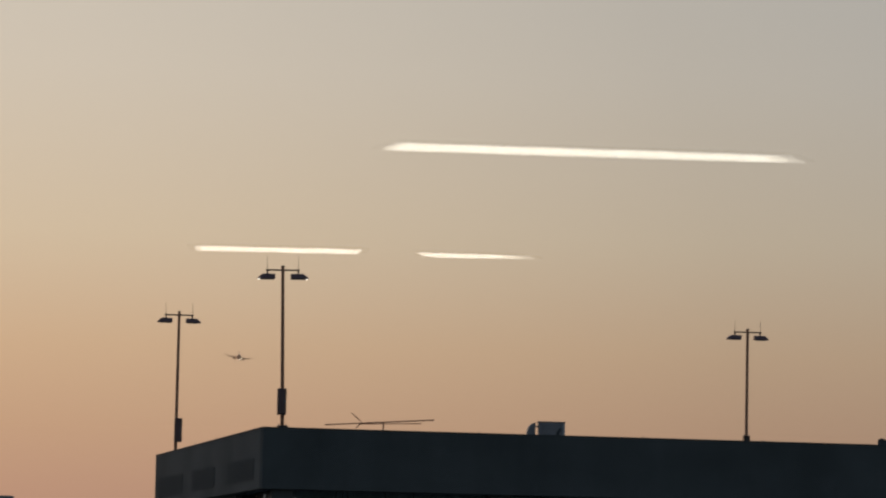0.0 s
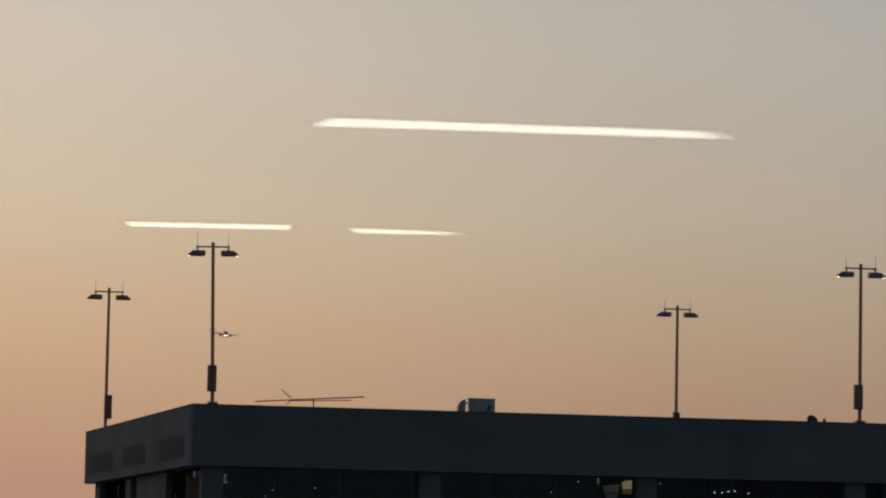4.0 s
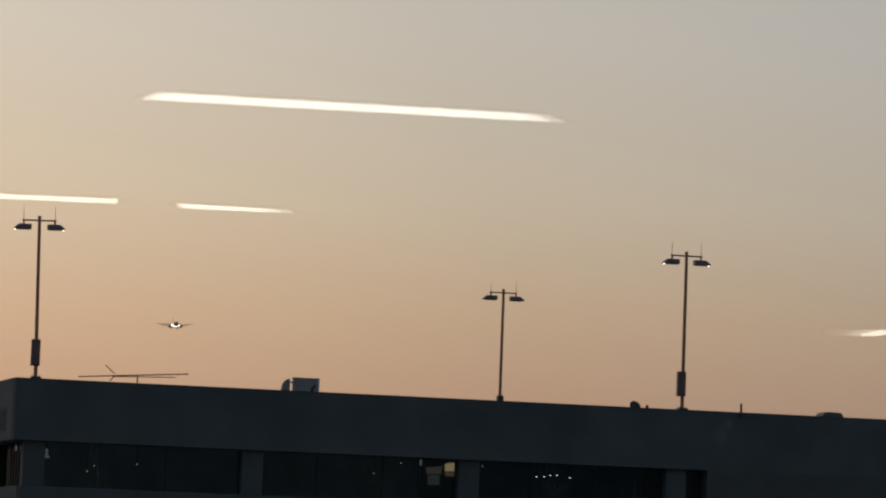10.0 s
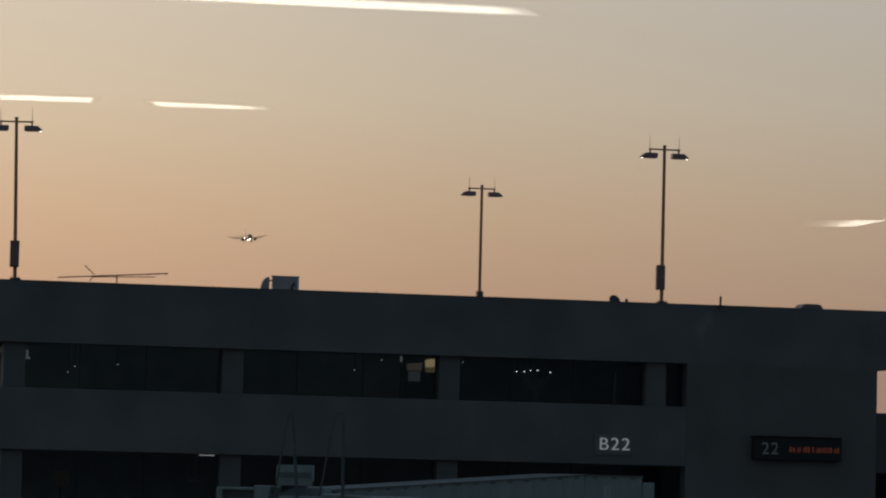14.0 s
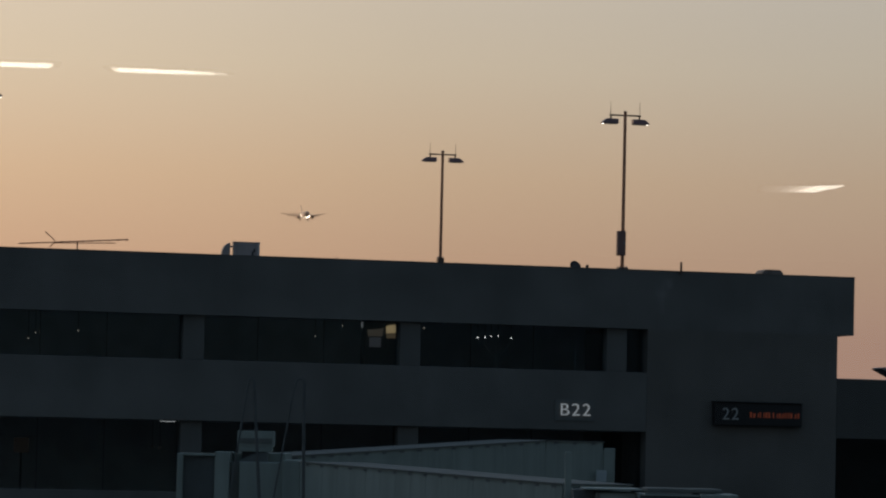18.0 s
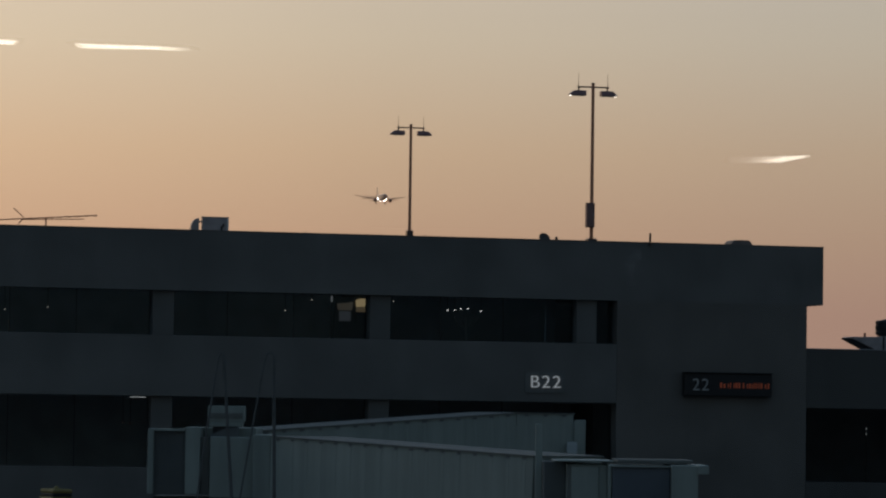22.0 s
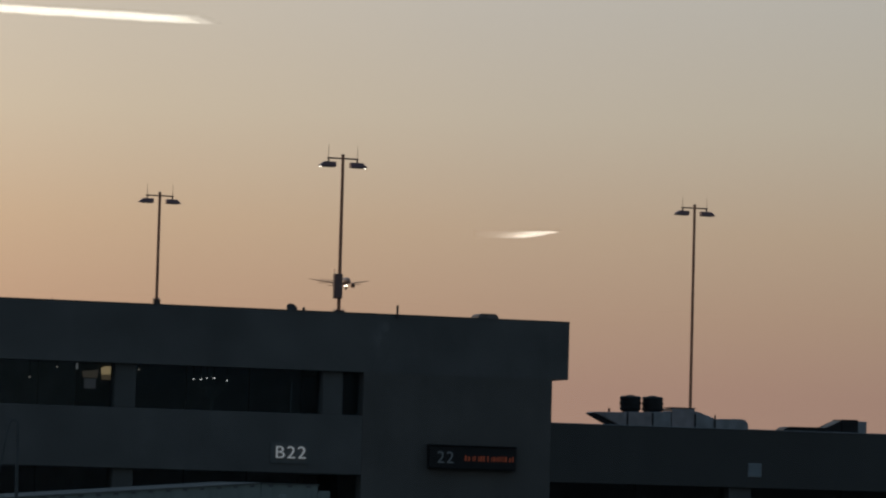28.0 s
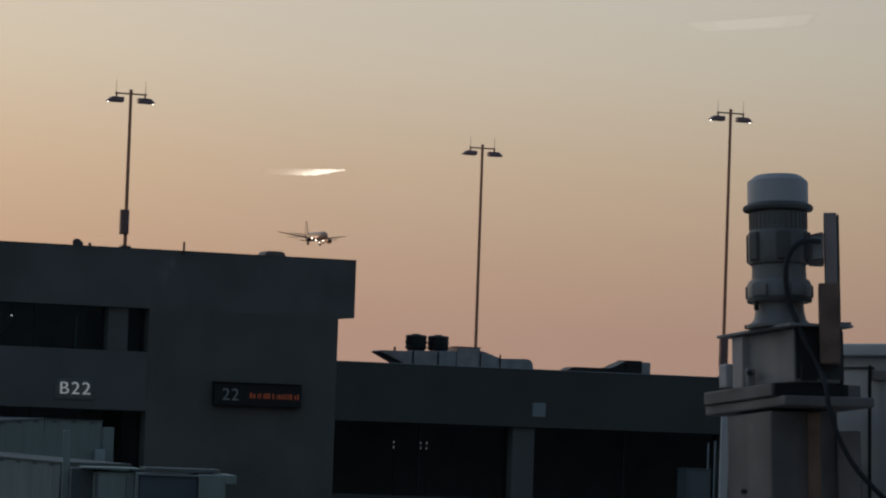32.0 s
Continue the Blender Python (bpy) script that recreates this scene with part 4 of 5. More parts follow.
    s = thing("drain_pipe", pier(29.03, -0.06, 13.20), "short thin dark pipe above the parapet edge", "pipe")
    bm = bmesh.new()
    rod(bm, (0, 0, 0), (0, 0, 0.50), 0.045, n=10)
    part("pipe", bm, BRONZE, s, "", True)
    for z in (0.01, 0.07):
        part("bracket", bbox(-0.07, 0.07, 0.0, 0.062, z, z + 0.04, 0.004), BLACKMETAL, s)
    for u, v in ((33.83, 3.0),):
        s = thing("skylight", pier(u - 0.03, v, ROOF - 0.75), "low pale skylight dome above the parapet", "skylight")
        bm = bmesh.new()
        extrude_poly(bm, [(-0.45, 0.3), (-0.45, 0.98), (-0.32, 1.10), (0.32, 1.10), (0.45, 0.98), (0.45, 0.3)], "y", -0.5, 0.5)
        bmesh.ops.bevel(bm, geom=bm.edges[:], offset=0.03, segments=2, affect='EDGES')
        part("dome", bm, BEIGE, s)
        part("curb", bbox(-0.48, 0.48, -0.55, 0.55, 0, 0.298, 0.01), GALV, s)
    # roof plant of the low wing: pale duct, two fan drums, black duct
    R0 = LOWROOF - 0.45
    t = thing("roof_duct", pier(42.0, 3.0, R0), "pale sheet-metal duct with a taller box and tapered ends", "duct")

    def duct_piece(name, poly, half, material, label=""):
        bm = bmesh.new()
        extrude_poly(bm, poly, "y", -half, half)
        bmesh.ops.bevel(bm, geom=bm.edges[:], offset=0.02, segments=1, affect='EDGES')
        return part(name, bm, material, t, label)
    duct_piece("intake_hood", [(-3.42, 1.00), (-3.36, 1.05), (-2.0, 1.07), (-2.0, 0.50), (-2.30, 0.50), (-2.62, 0.66)], 0.55, SHEET, "slanting intake hood")
    duct_piece("weather_flap", [(-3.46, 0.985), (-3.42, 1.0), (-2.60, 0.60), (-2.28, 0.46), (-2.36, 0.44)], 0.56, BLACKMETAL, "dark underside flap")
    duct_piece("main_duct", [(-1.98, 0.45), (-1.98, 1.09), (-0.86, 1.11), (-0.86, 0.45)], 0.55, SHEET, "pale sheet-metal duct")
    duct_piece("dark_collar", [(-0.84, 0.45), (-0.84, 1.11), (0.0, 1.17), (0.0, 0.45)], 0.50, GALV)
    duct_piece("tall_box", [(0.02, 0.45), (0.02, 1.30), (1.05, 1.32), (1.05, 0.45)], 0.55, SHEET, "taller sheet-metal box")
    part("box_cap", bbox(0.0, 1.10, -0.57, 0.57, 1.322, 1.352, 0.006), RUST, t, "rusty cap edge")
    duct_piece("taper", [(1.07, 0.45), (1.07, 1.22), (1.30, 1.16), (1.95, 0.94), (1.95, 0.45)], 0.53, GALV)
    duct_piece("end_duct", [(1.97, 0.45), (1.97, 0.92), (3.1, 0.95), (3.38, 0.92), (3.5, 0.78), (3.55, 0.45)], 0.5, GALV, "rounded duct end")
    for x in (-1.98, -0.85, 1.06, 1.96):
        part("flange", bbox(x - 0.035, x + 0.035, -0.585, -0.562, 0.47, 1.08, 0.003), BLACKMETAL, t)
    for x in (-1.6, -0.2, 1.6, 3.2):
        part("leg", bbox(x - 0.05, x + 0.05, -0.3, 0.3, 0, 0.448, 0.005), BLACKMETAL, t)
    bm = bmesh.new()
    rod(bm, (-2.71, -0.3, 0.9), (-2.71, -0.3, 1.22), 0.05)
    part("stub_pipe", bm, POLE, t)
    for u in (40.35, 41.35):
        f = thing("exhaust_fan", pier(u, 3.0, R0) @ Matrix.Scale(0.965, 4), "black ribbed exhaust fan drum on the duct", "fan", "fan drums")
        bm = bmesh.new()
        lathe(bm, [(1.2, 0.41), (1.22, 0.45), (1.32, 0.475), (1.34, 0.45), (1.45, 0.45), (1.47, 0.475), (1.57, 0.475), (1.59, 0.45), (1.70, 0.45), (1.72, 0.475), (1.8, 0.45), (1.83, 0.40)], 24)
        part("drum", bm, BLACKMETAL, f, "", True)
        part("neck", bbox(-0.3, 0.3, -0.3, 0.3, 1.145, 1.198, 0.005), BLACKMETAL, f)
        bm = bmesh.new()
        lathe(bm, [(1.832, 0.2), (1.87, 0.18), (1.885, 0.05)], 16)
        part("motor_cap", bm, BLACKMETAL, f, "", True)
    t = thing("roof_duct", pier(49.12, 3.0, R0) @ Matrix.Scale(0.955, 4), "black insulated duct with a raised box end", "duct")
    bm = bmesh.new()
    extrude_poly(bm, [(-2.1, 0.3), (-2.05, 0.6), (-1.8, 0.74), (0.0, 0.72), (0.75, 1.1), (0.75, 0.3)], "y", -0.5, 0.5)
    bmesh.ops.bevel(bm, geom=bm.edges[:], offset=0.03, segments=2, affect='EDGES')
    part("duct_run", bm, BLACKMETAL, t)
    part("box_end", bbox(0.752, 1.55, -0.52, 0.52, 0.3, 1.14, 0.02), BLACKMETAL, t)
    part("side_panel", bbox(1.552, 2.0, -0.45, 0.45, 0.3, 1.08, 0.02), GALV, t, "pale sheet panel")
    for x in (-1.5, 0.3, 1.6):
        part("leg", bbox(x - 0.05, x + 0.05, -0.3, 0.3, 0, 0.298, 0.005), BLACKMETAL, t)


# ---- far low buildings seen past the pier's end ----
def build_far():
    b = thing("distant_hangar", pose(-95, 330, 0, 0, 0, 8), "dark low flat-roofed building far behind the pier", "building")
    part("wall", bbox(-60, 85, 0, 40, 0, 13.5, 0.1), CONCRETE, b)
    part("roof_edge", bbox(-60.2, 85.2, -0.3, 40.2, 13.502, 13.85, 0.03), BLACKMETAL, b)
    for x in range(-56, 80, 8):
        w = part("window", bbox(x, x + 5.0, -0.06, -0.003, 6.0, 9.0, 0.02), FAR_DARK, b)
    c = thing("roof_chimney", pose(-68.0, 325, 0), "pale square ventilation stack beyond the pier", "chimney")
    part("shaft", bbox(-0.5, 0.55, -0.5, 0.5, 0, 16.4, 0.03), WHITE, c)
    part("cap", bbox(-0.6, 0.65, -0.6, 0.6, 16.402, 16.6, 0.02), GALV, c)


FAR_DARK = mat("far_window", (0.03, 0.033, 0.036), 0.2, 0, 2.0, 0.2, 0.0)


# ---- jet bridges between the piers ----
def tunnel(parent, start, end, width, height, ribs, name="tunnel", roof=True):
    """A ribbed boarding tunnel from start to end (its near top edge), sloping with it."""
    a, b = Vector(start), Vector(end)
    d = b - a
    flat = math.hypot(d.x, d.y)
    ln = d.length
    m = Matrix.Translation(a) @ Matrix.Rotation(math.atan2(d.y, d.x), 4, 'Z') @ Matrix.Rotation(-math.atan2(d.z, flat), 4, 'Y')
    bm = bmesh.new()
    box(bm, 0, ln, 0, width, -height, 0, m)
    body = part(name, bm, TUNNEL, parent, "grey ribbed steel tunnel wall")
    bm = bmesh.new()
    box(bm, -0.05, ln + 0.05, -0.05, width + 0.05, 0.002, 0.04, m)
    part("roof_edge", bm, TUNNEL_EDGE, body)
    bm = bmesh.new()
    box(bm, 0, ln, -0.05, -0.002, -height, -height + 0.16, m)
    part("floor_beam", bm, TUNNEL, body)
    step = ln / ribs
    me = mesh_from("rib", bbox(-0.05, 0.05, -0.006, -0.001, -height + 0.17, -0.05, 0.004, 1), TUNNEL)
    for i in range(ribs):
        shared("rib", me, body, m @ Matrix.Translation((step * (i + 0.5), 0, 0)))
    me = mesh_from("roof_clip", bbox(-0.10, 0.10, -0.02, -0.004, -0.10, -0.03, 0.006, 1), TUNNEL_DK)
    for i in range(ribs):
        shared("roof_clip", me, body, m @ Matrix.Translation((step * (i + 0.5), 0.0, 0.0)))
    return m


def leg_pair(parent, x, y, z, name="support_leg"):
    for s in (-0.7, 0.7):
        part(name, bbox(x + s - 0.15, x + s + 0.15, y - 0.15, y + 0.15, 0.12, z, 0.02), GREY, parent)
        part("footing", bbox(x + s - 0.4, x + s + 0.4, y - 0.4, y + 0.4, 0, 0.118, 0.02), CONCRETE_COL, parent)


def build_far_bridges():
    A = thing("jet_bridge", pose(0, 0, 0), "grey ribbed jet bridge with a boarding cab and rooftop unit", "jet bridge", "jet bridges")
    tunnel(A, (-5.5, 124.2, 5.59), (3.57, 131.0, 6.36), 2.6, 2.35, 15)
    tunnel(A, (3.60, 131.02, 6.36), (5.72, 132.7, 6.36), 2.6, 2.35, 3, "corridor")
    bm = bmesh.new()
    lathe(bm, [(3.6, 1.3), (3.62, 1.36), (6.0, 1.36), (6.07, 1.3)], 28, pose(4.6, 134.6, 0))
    part("rotunda", bm, TUNNEL, A, "round rotunda", True)
    bm = bmesh.new()
    rod(bm, (4.6, 134.6, 0), (4.6, 134.6, 3.6), 0.5, n=16)
    part("rotunda_column", bm, GREY, A, "", True)
    part("end_panel", bbox(5.76, 6.17, 132.6, 132.9, 3.9, 6.16, 0.02), TUNNEL, A)
    part("junction_box", bbox(5.48, 5.86, 132.25, 132.38, 4.6, 5.35, 0.02), PALE, A, "pale junction box")
    tunnel(A, (4.6, 136.2, 5.9), (4.2, 145.4, 5.95), 2.3, 2.2, 8, "wall_corridor")
    # cab at the free end
    cab = part("cab_frame", bbox(-8.74, -8.54, 117.6, 119.6, 3.55, 5.67, 0.03), TUNNEL, A, "pale frame of the boarding cab")
    part("cab_post", bbox(-7.52, -7.04, 117.62, 120.2, 3.55, 5.74, 0.03), TUNNEL, A)
    part("cab_header", bbox(-8.538, -7.522, 117.6, 119.6, 5.59, 5.67, 0.01), TUNNEL, A)
    part("cab_curtain", bbox(-8.538, -7.522, 117.75, 119.6, 3.55, 5.588, 0.01), TUNNEL_DK, A, "dark folded cab curtain")
    for k in range(7):
        part("curtain_fold", bbox(-8.46 + k * 0.135, -8.40 + k * 0.135, 117.738, 117.748, 3.56, 5.57, 0.02), TUNNEL_DK, A)
    part("cab_wall", bbox(-6.72, -5.3, 117.7, 124.6, 3.45, 5.43, 0.03), TUNNEL, A, "plain grey cab wall")
    part("cab_corner", bbox(-5.298, -4.72, 117.2, 121.0, 3.45, 5.52, 0.03), TUNNEL, A)
    part("cab_roof", bbox(-7.03, -5.3, 119.5, 124.6, 5.432, 5.73, 0.03), TUNNEL, A)
    ac = part("roof_unit", bbox(-6.86, -5.66, 118.6, 119.45, 5.93, 6.44, 0.02), TUNNEL, A, "pale rooftop air-conditioning unit")
    part("unit_grille", bbox(-6.80, -5.72, 118.575, 118.598, 6.02, 6.20, 0.005), TUNNEL_EDGE, ac)
    part("unit_base", bbox(-6.80, -5.72, 118.62, 119.4, 5.76, 5.928, 0.01), TUNNEL, ac)
    part("unit_plinth", bbox(-6.7, -5.9, 118.7, 119.3, 5.434, 5.758, 0.01), BLACKMETAL, ac)
    bm = bmesh.new()
    extrude_poly(bm, [(-6.8, 5.436), (-5.82, 5.436), (-5.82, 5.74), (-6.25, 5.70)], "y", 117.9, 118.5)
    part("dark_cover", bm, TUNNEL_DK, ac, "dark folded cover")
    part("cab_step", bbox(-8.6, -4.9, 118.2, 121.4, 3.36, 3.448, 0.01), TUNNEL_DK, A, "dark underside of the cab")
    # recess shade comes from the seam's darker colour
    part("cab_seam", bbox(-7.03, -6.74, 117.9, 118.3, 3.56, 5.42, 0.02), TUNNEL_EDGE, A, "narrow recess between cab and tunnel, its shade in a darker colour")
    leg_pair(A, -6.3, 121.0, 3.35)
    leg_pair(A, 0.0, 130.0, 3.6)

    B = thing("jet_bridge", pose(0, 0, 0), "long grey ribbed jet bridge sloping to its cab", "jet bridge", "jet bridges")
    tunnel(B, (-4.7, 117.05, 5.45), (3.42, 106.2, 5.03), 2.6, 2.4, 17)
    part("lift_post", bbox(3.44, 3.64, 104.9, 105.15, 0.3, 6.00, 0.02), TUNNEL, B, "upright lift post")
    part("lift_foot", bbox(3.2, 4.4, 104.5, 105.6, 0, 0.298, 0.03), GREY, B)
    # a solid dark block draws the shade of the recess
    part("recess_shade", bbox(3.66, 4.30, 104.2, 107.2, 2.5, 4.928, 0.03), TUNNEL_DK, B, "dark block standing for the shaded recess beside the lift post")
    part("cab_side", bbox(4.302, 5.46, 103.6, 107.2, 2.5, 4.86, 0.03), TUNNEL, B)
    part("cab_roof", bbox(3.95, 5.62, 103.4, 107.3, 4.93, 4.98, 0.02), TUNNEL, B)
    part("door_panel", bbox(4.42, 5.22, 103.55, 103.598, 2.6, 4.80, 0.02), TUNNEL, B, "pale service door")
    part("door_frame", bbox(4.304, 4.416, 103.56, 103.598, 2.55, 4.84, 0.01), TUNNEL_EDGE, B)
    part("door_frame", bbox(5.46, 5.56, 103.2, 103.598, 2.5, 4.86, 0.01), TUNNEL, B)
    part("cab_window", bbox(5.58, 7.22, 103.1, 103.16, 2.6, 4.79, 0.01), CAB_GLASS, B, "dark cab window")
    part("cab_body", bbox(5.58, 7.2, 103.162, 106.8, 2.5, 4.80, 0.02), TUNNEL_DK, B)
    part("window_header", bbox(5.54, 7.22, 103.0, 106.9, 4.802, 4.85, 0.01), TUNNEL, B)
    part("cab_end", bbox(7.24, 8.0, 102.8, 106.2, 2.5, 4.88, 0.03), TUNNEL, B, "pale cab end wall")
    part("cab_hood", bbox(7.98, 8.30, 102.7, 105.8, 4.62, 4.89, 0.04), TUNNEL, B)
    part("upper_roof", bbox(5.74, 7.9, 103.4, 106.4, 4.92, 5.02, 0.02), TUNNEL_EDGE, B)
    leg_pair(B, 5.6, 105.2, 2.5)
    leg_pair(B, -2.0, 115.0, 2.9)
    # bent cable hoops in front of the bridges
    for x, lean, cable in ((-4.29, 0.072, [(-0.95, 0, 0.05), (-0.53, 0, 4.29), (-0.235, 0, 6.51), (-0.12, 0, 7.30), (-0.05, 0, 7.46), (0.0, 0, 7.40)]),
                           (-3.18, 0.018, [(-1.35, 0, 0.05), (-0.68, 0, 4.38), (-0.37, 0, 6.3), (-0.195, 0, 7.31), (-0.09, 0, 7.47), (0.0, 0, 7.43)])):
        h = thing("cable_hoop", pose(x, 79.8, 0), "tall upright rod with a thin bent cable before the jet bridge", "cable", "cable hoops")
        bm = bmesh.new()
        rod(bm, (7.4 * lean, 0, 0.05), (0, 0, 7.42), 0.045, 0.034, 10)
        part("rod", bm, CABLE_GREY, h, "", True)
        bm = bmesh.new()
        tube(bm, curve_points(cable, 6), 0.022, 8)
        part("cable", bm, CABLE_GREY, h, "", True)
        for q in (cable[0][0], 7.4 * lean):
            part("foot", bbox(q - 0.15, q + 0.15, -0.15, 0.15, 0, 0.06, 0.01), GALV, h)


CABLE_GREY = mat("grey_cable", (0.15, 0.155, 0.155), 0.95, 0, 4.0, 0.25, 0.0, spec=0.05)
CAB_GLASS = mat("dusty_cab_glass", (0.12, 0.145, 0.175), 0.35, 0, 0.8, 0.2, 0.0)


def build_truck():
    t = thing("service_truck", pier(4.12, -8.0, 0, 12), "yellow airport service truck parked by the pier", "truck")
    part("cab", bbox(-0.95, 0.95, -1.0, 1.0, 0.7, 2.80, 0.12, 3), YELLOW, t)
    part("roof_sill", bbox(-0.42, 0.42, -0.7, 0.7, 2.802, 3.12, 0.08), YELLOW, t)
    part("roof_band", bbox(-0.36, 0.36, -0.66, 0.66, 3.122, 3.24, 0.02), BLACKMETAL, t, "dark band")
    part("cab_roof", bbox(-0.38, 0.38, -0.68, 0.68, 3.242, 3.40, 0.06), YELLOW, t)
    part("chassis", bbox(-0.9, 0.9, -1.2, 4.2, 0.45, 0.698, 0.03), BLACKMETAL, t)
    part("bed", bbox(-1.0, 1.0, 1.1, 4.2, 0.7, 1.5, 0.05), YELLOW, t)
    part("windscreen", bbox(-0.8, 0.8, -1.03, -1.002, 1.6, 2.6, 0.01), FAR_DARK, t)
    bm = bmesh.new()
    lathe(bm, [(3.402, 0.10), (3.43, 0.11), (3.48, 0.08), (3.50, 0.03)], 14)
    part("beacon", bm, YELLOW, t, "amber beacon", True)
    for x in (-0.95, 0.7):
        for y in (-0.6, 3.2):
            bm = bmesh.new()
            rod(bm, (x, y, 0.42), (x + 0.25, y, 0.42), 0.42, n=20)
            w = part("wheel", bm, TYRE, t, "", True)
            bm = bmesh.new()
            rod(bm, (x - 0.01, y, 0.42), (x + 0.26, y, 0.42), 0.2, n=14)
            part("rim", bm, GALV, w)


# ---- the lift column of the near jet bridge ----
NEAR = pose(4.064, 17.532, 0.014, 0, 0, -13.08)
# the column leans back and a little to one side, with its tunnel
LEAN = Matrix.Translation((0.02, 0, 6.62)) @ pose(0, 0, 0, -3.4, -2.72, 0) @ Matrix.Translation((0, 0, -6.62))


def corner_box(xc, yc, wl, wr, z0, z1, bevel=0.008):
    """An upright box seen on its edge: wl and wr are how far its two faces reach to each side of that edge."""
    p0, p1, p3 = Vector((xc, yc)), Vector((xc + wr, yc + wr * 0.577)), Vector((xc - wl, yc + wl * 1.732))
    bm = bmesh.new()
    extrude_poly(bm, [tuple(p0), tuple(p1), tuple(p1 + p3 - p0), tuple(p3)], "z", z0, z1)
    if bevel:
        bmesh.ops.bevel(bm, geom=bm.edges[:], offset=bevel, segments=2, profile=0.5, affect='EDGES')
    return bm


def build_lift_column():
    C = thing("lift_column", NEAR, "grey jet bridge lift column with a motor on top", "lift column")
    made = []

    def add(*a, **k):
        o = part(*a, **k)
        made.append(o)
        return o
    add("shaft", corner_box(-0.052, -0.16, 0.222, 0.33, 0.4, 6.20, 0.012), BEIGE, C, "beige square steel shaft")
    add("lower_collar", corner_box(0.018, -0.32, 0.402, 0.44, 6.212, 6.262, 0.010), BEIGE, C, "thick collar plate")
    add("upper_collar", corner_box(-0.046, -0.24, 0.345, 0.44, 6.264, 6.330, 0.008), BEIGE, C)
    gear = add("gearbox", corner_box(0.066, -0.22, 0.235, 0.23, 6.332, 6.60, 0.012), GREY, C, "square grey gearbox housing")
    part("gearbox_lid", corner_box(0.05, -0.30, 0.37, 0.31, 6.602, 6.617, 0.004), GREY, gear, "thin lid plate")
    part("pale_cover", corner_box(-0.186, 0.17, 0.058, 0.08, 6.332, 6.598, 0.006), GREY_LT, gear, "pale side cover")
    # narrow paler strip along the side cover
    part("bright_strip", corner_box(-0.190, 0.155, 0.012, 0.034, 6.345, 6.59, 0.003), GREY_LT, gear, "pale narrow strip")
    part("side_bracket", corner_box(-0.270, 0.05, 0.040, 0.035, 6.332, 6.45, 0.008), GREY_LT, gear, "pale side bracket")
    part("black_cover", corner_box(0.075, -0.232, 0.004, 0.23, 6.35, 6.60, 0.002), COVER_DK, gear, "black cover sheet")
    part("lug", corner_box(-0.163, 0.04, 0.018, 0.04, 6.334, 6.425, 0.008), GREY, gear)
    bm = bmesh.new()
    rod(bm, (-0.150, 0.05, 6.40), (-0.156, 0.015, 6.40), 0.014, n=6)
    part("bolt", bm, BLACKMETAL, gear)
    # thin black patches over the right of the collar and gearbox
    part("dark_patch", corner_box(-0.030, -0.252, 0.003, 0.36, 6.267, 6.328, 0.002), PATCH_BLACK, gear, "thin black patch on the collar edge")
    part("dark_patch", corner_box(0.10, -0.262, 0.004, 0.075, 6.334, 6.43, 0.002), PATCH_BLACK, gear, "thin black patch low on the gearbox")
    for x, y in ((-0.16, 0.02), (-0.02, 0.20)):
        bm = bmesh.new()
        rod(bm, (x, y, 6.617), (x, y, 6.637), 0.016, n=6)
        part("lid_bolt", bm, BLACKMETAL, gear)
    # motor, from its foot up
    foot = bmesh.new()
    lathe(foot, [(6.618, 0.165), (6.634, 0.165), (6.642, 0.145), (6.66, 0.130), (6.70, 0.122), (6.735, 0.119)], 32)
    add("motor_foot", foot, GREY, C, "flared motor foot", True)
    mid = bmesh.new()
    lathe(mid, [(6.737, 0.120), (6.742, 0.140), (6.76, 0.157), (6.835, 0.159), (6.852, 0.150), (6.857, 0.137), (6.90, 0.134), (6.928, 0.135)], 32)
    brake = add("brake_housing", mid, GREY, C, "rounded brake housing", True)
    body = bmesh.new()
    lathe(body, [(6.930, 0.136), (6.937, 0.148), (6.955, 0.152), (7.085, 0.152), (7.098, 0.147), (7.102, 0.141), (7.192, 0.141)], 32)
    motor = add("motor_body", body, GREY_DK, C, "ribbed motor body", True)
    me = mesh_from("cooling_fin", bbox(-0.004, 0.004, -0.1455, -0.139, 7.108, 7.188, 0), GREY_DK)
    for i in range(36):
        shared("cooling_fin", me, motor, pose(0, 0, 0, 0, 0, i * 10))
    me = mesh_from("body_rib", bbox(-0.034, 0.034, -0.163, -0.145, 6.945, 7.09, 0.01), RIM_DK)
    for i in range(6):
        shared("body_rib", me, motor, pose(0, 0, 0, 0, 0, i * 60 + 8))
    # darker ring round the bottom of the brake housing
    band = bmesh.new()
    lathe(band, [(6.743, 0.150), (6.746, 0.160), (6.766, 0.162), (6.769, 0.156)], 32)
    part("dark_band", band, RIM_DK, brake, "narrow dark band", True)
    me = mesh_from("clamp_lug", bbox(-0.045, 0.045, -0.166, -0.152, 6.765, 6.83, 0.01), GREY)
    for i in range(5):
        shared("clamp_lug", me, brake, pose(0, 0, 0, 0, 0, i * 72 + 35))
    bm = bmesh.new()
    rod(bm, (-0.115, -0.09, 6.745), (-0.115, -0.09, 6.70), 0.012, n=6)
    part("drain_plug", bm, BLACKMETAL, brake)
    rim = bmesh.new()
    lathe(rim, [(7.199, 0.150), (7.202, 0.171), (7.209, 0.175), (7.220, 0.175), (7.228, 0.168), (7.236, 0.152)], 36)
    add("cowl_rim", rim, RIM_DK, C, "dark rolled rim under the cowl", True)
    cap = bmesh.new()
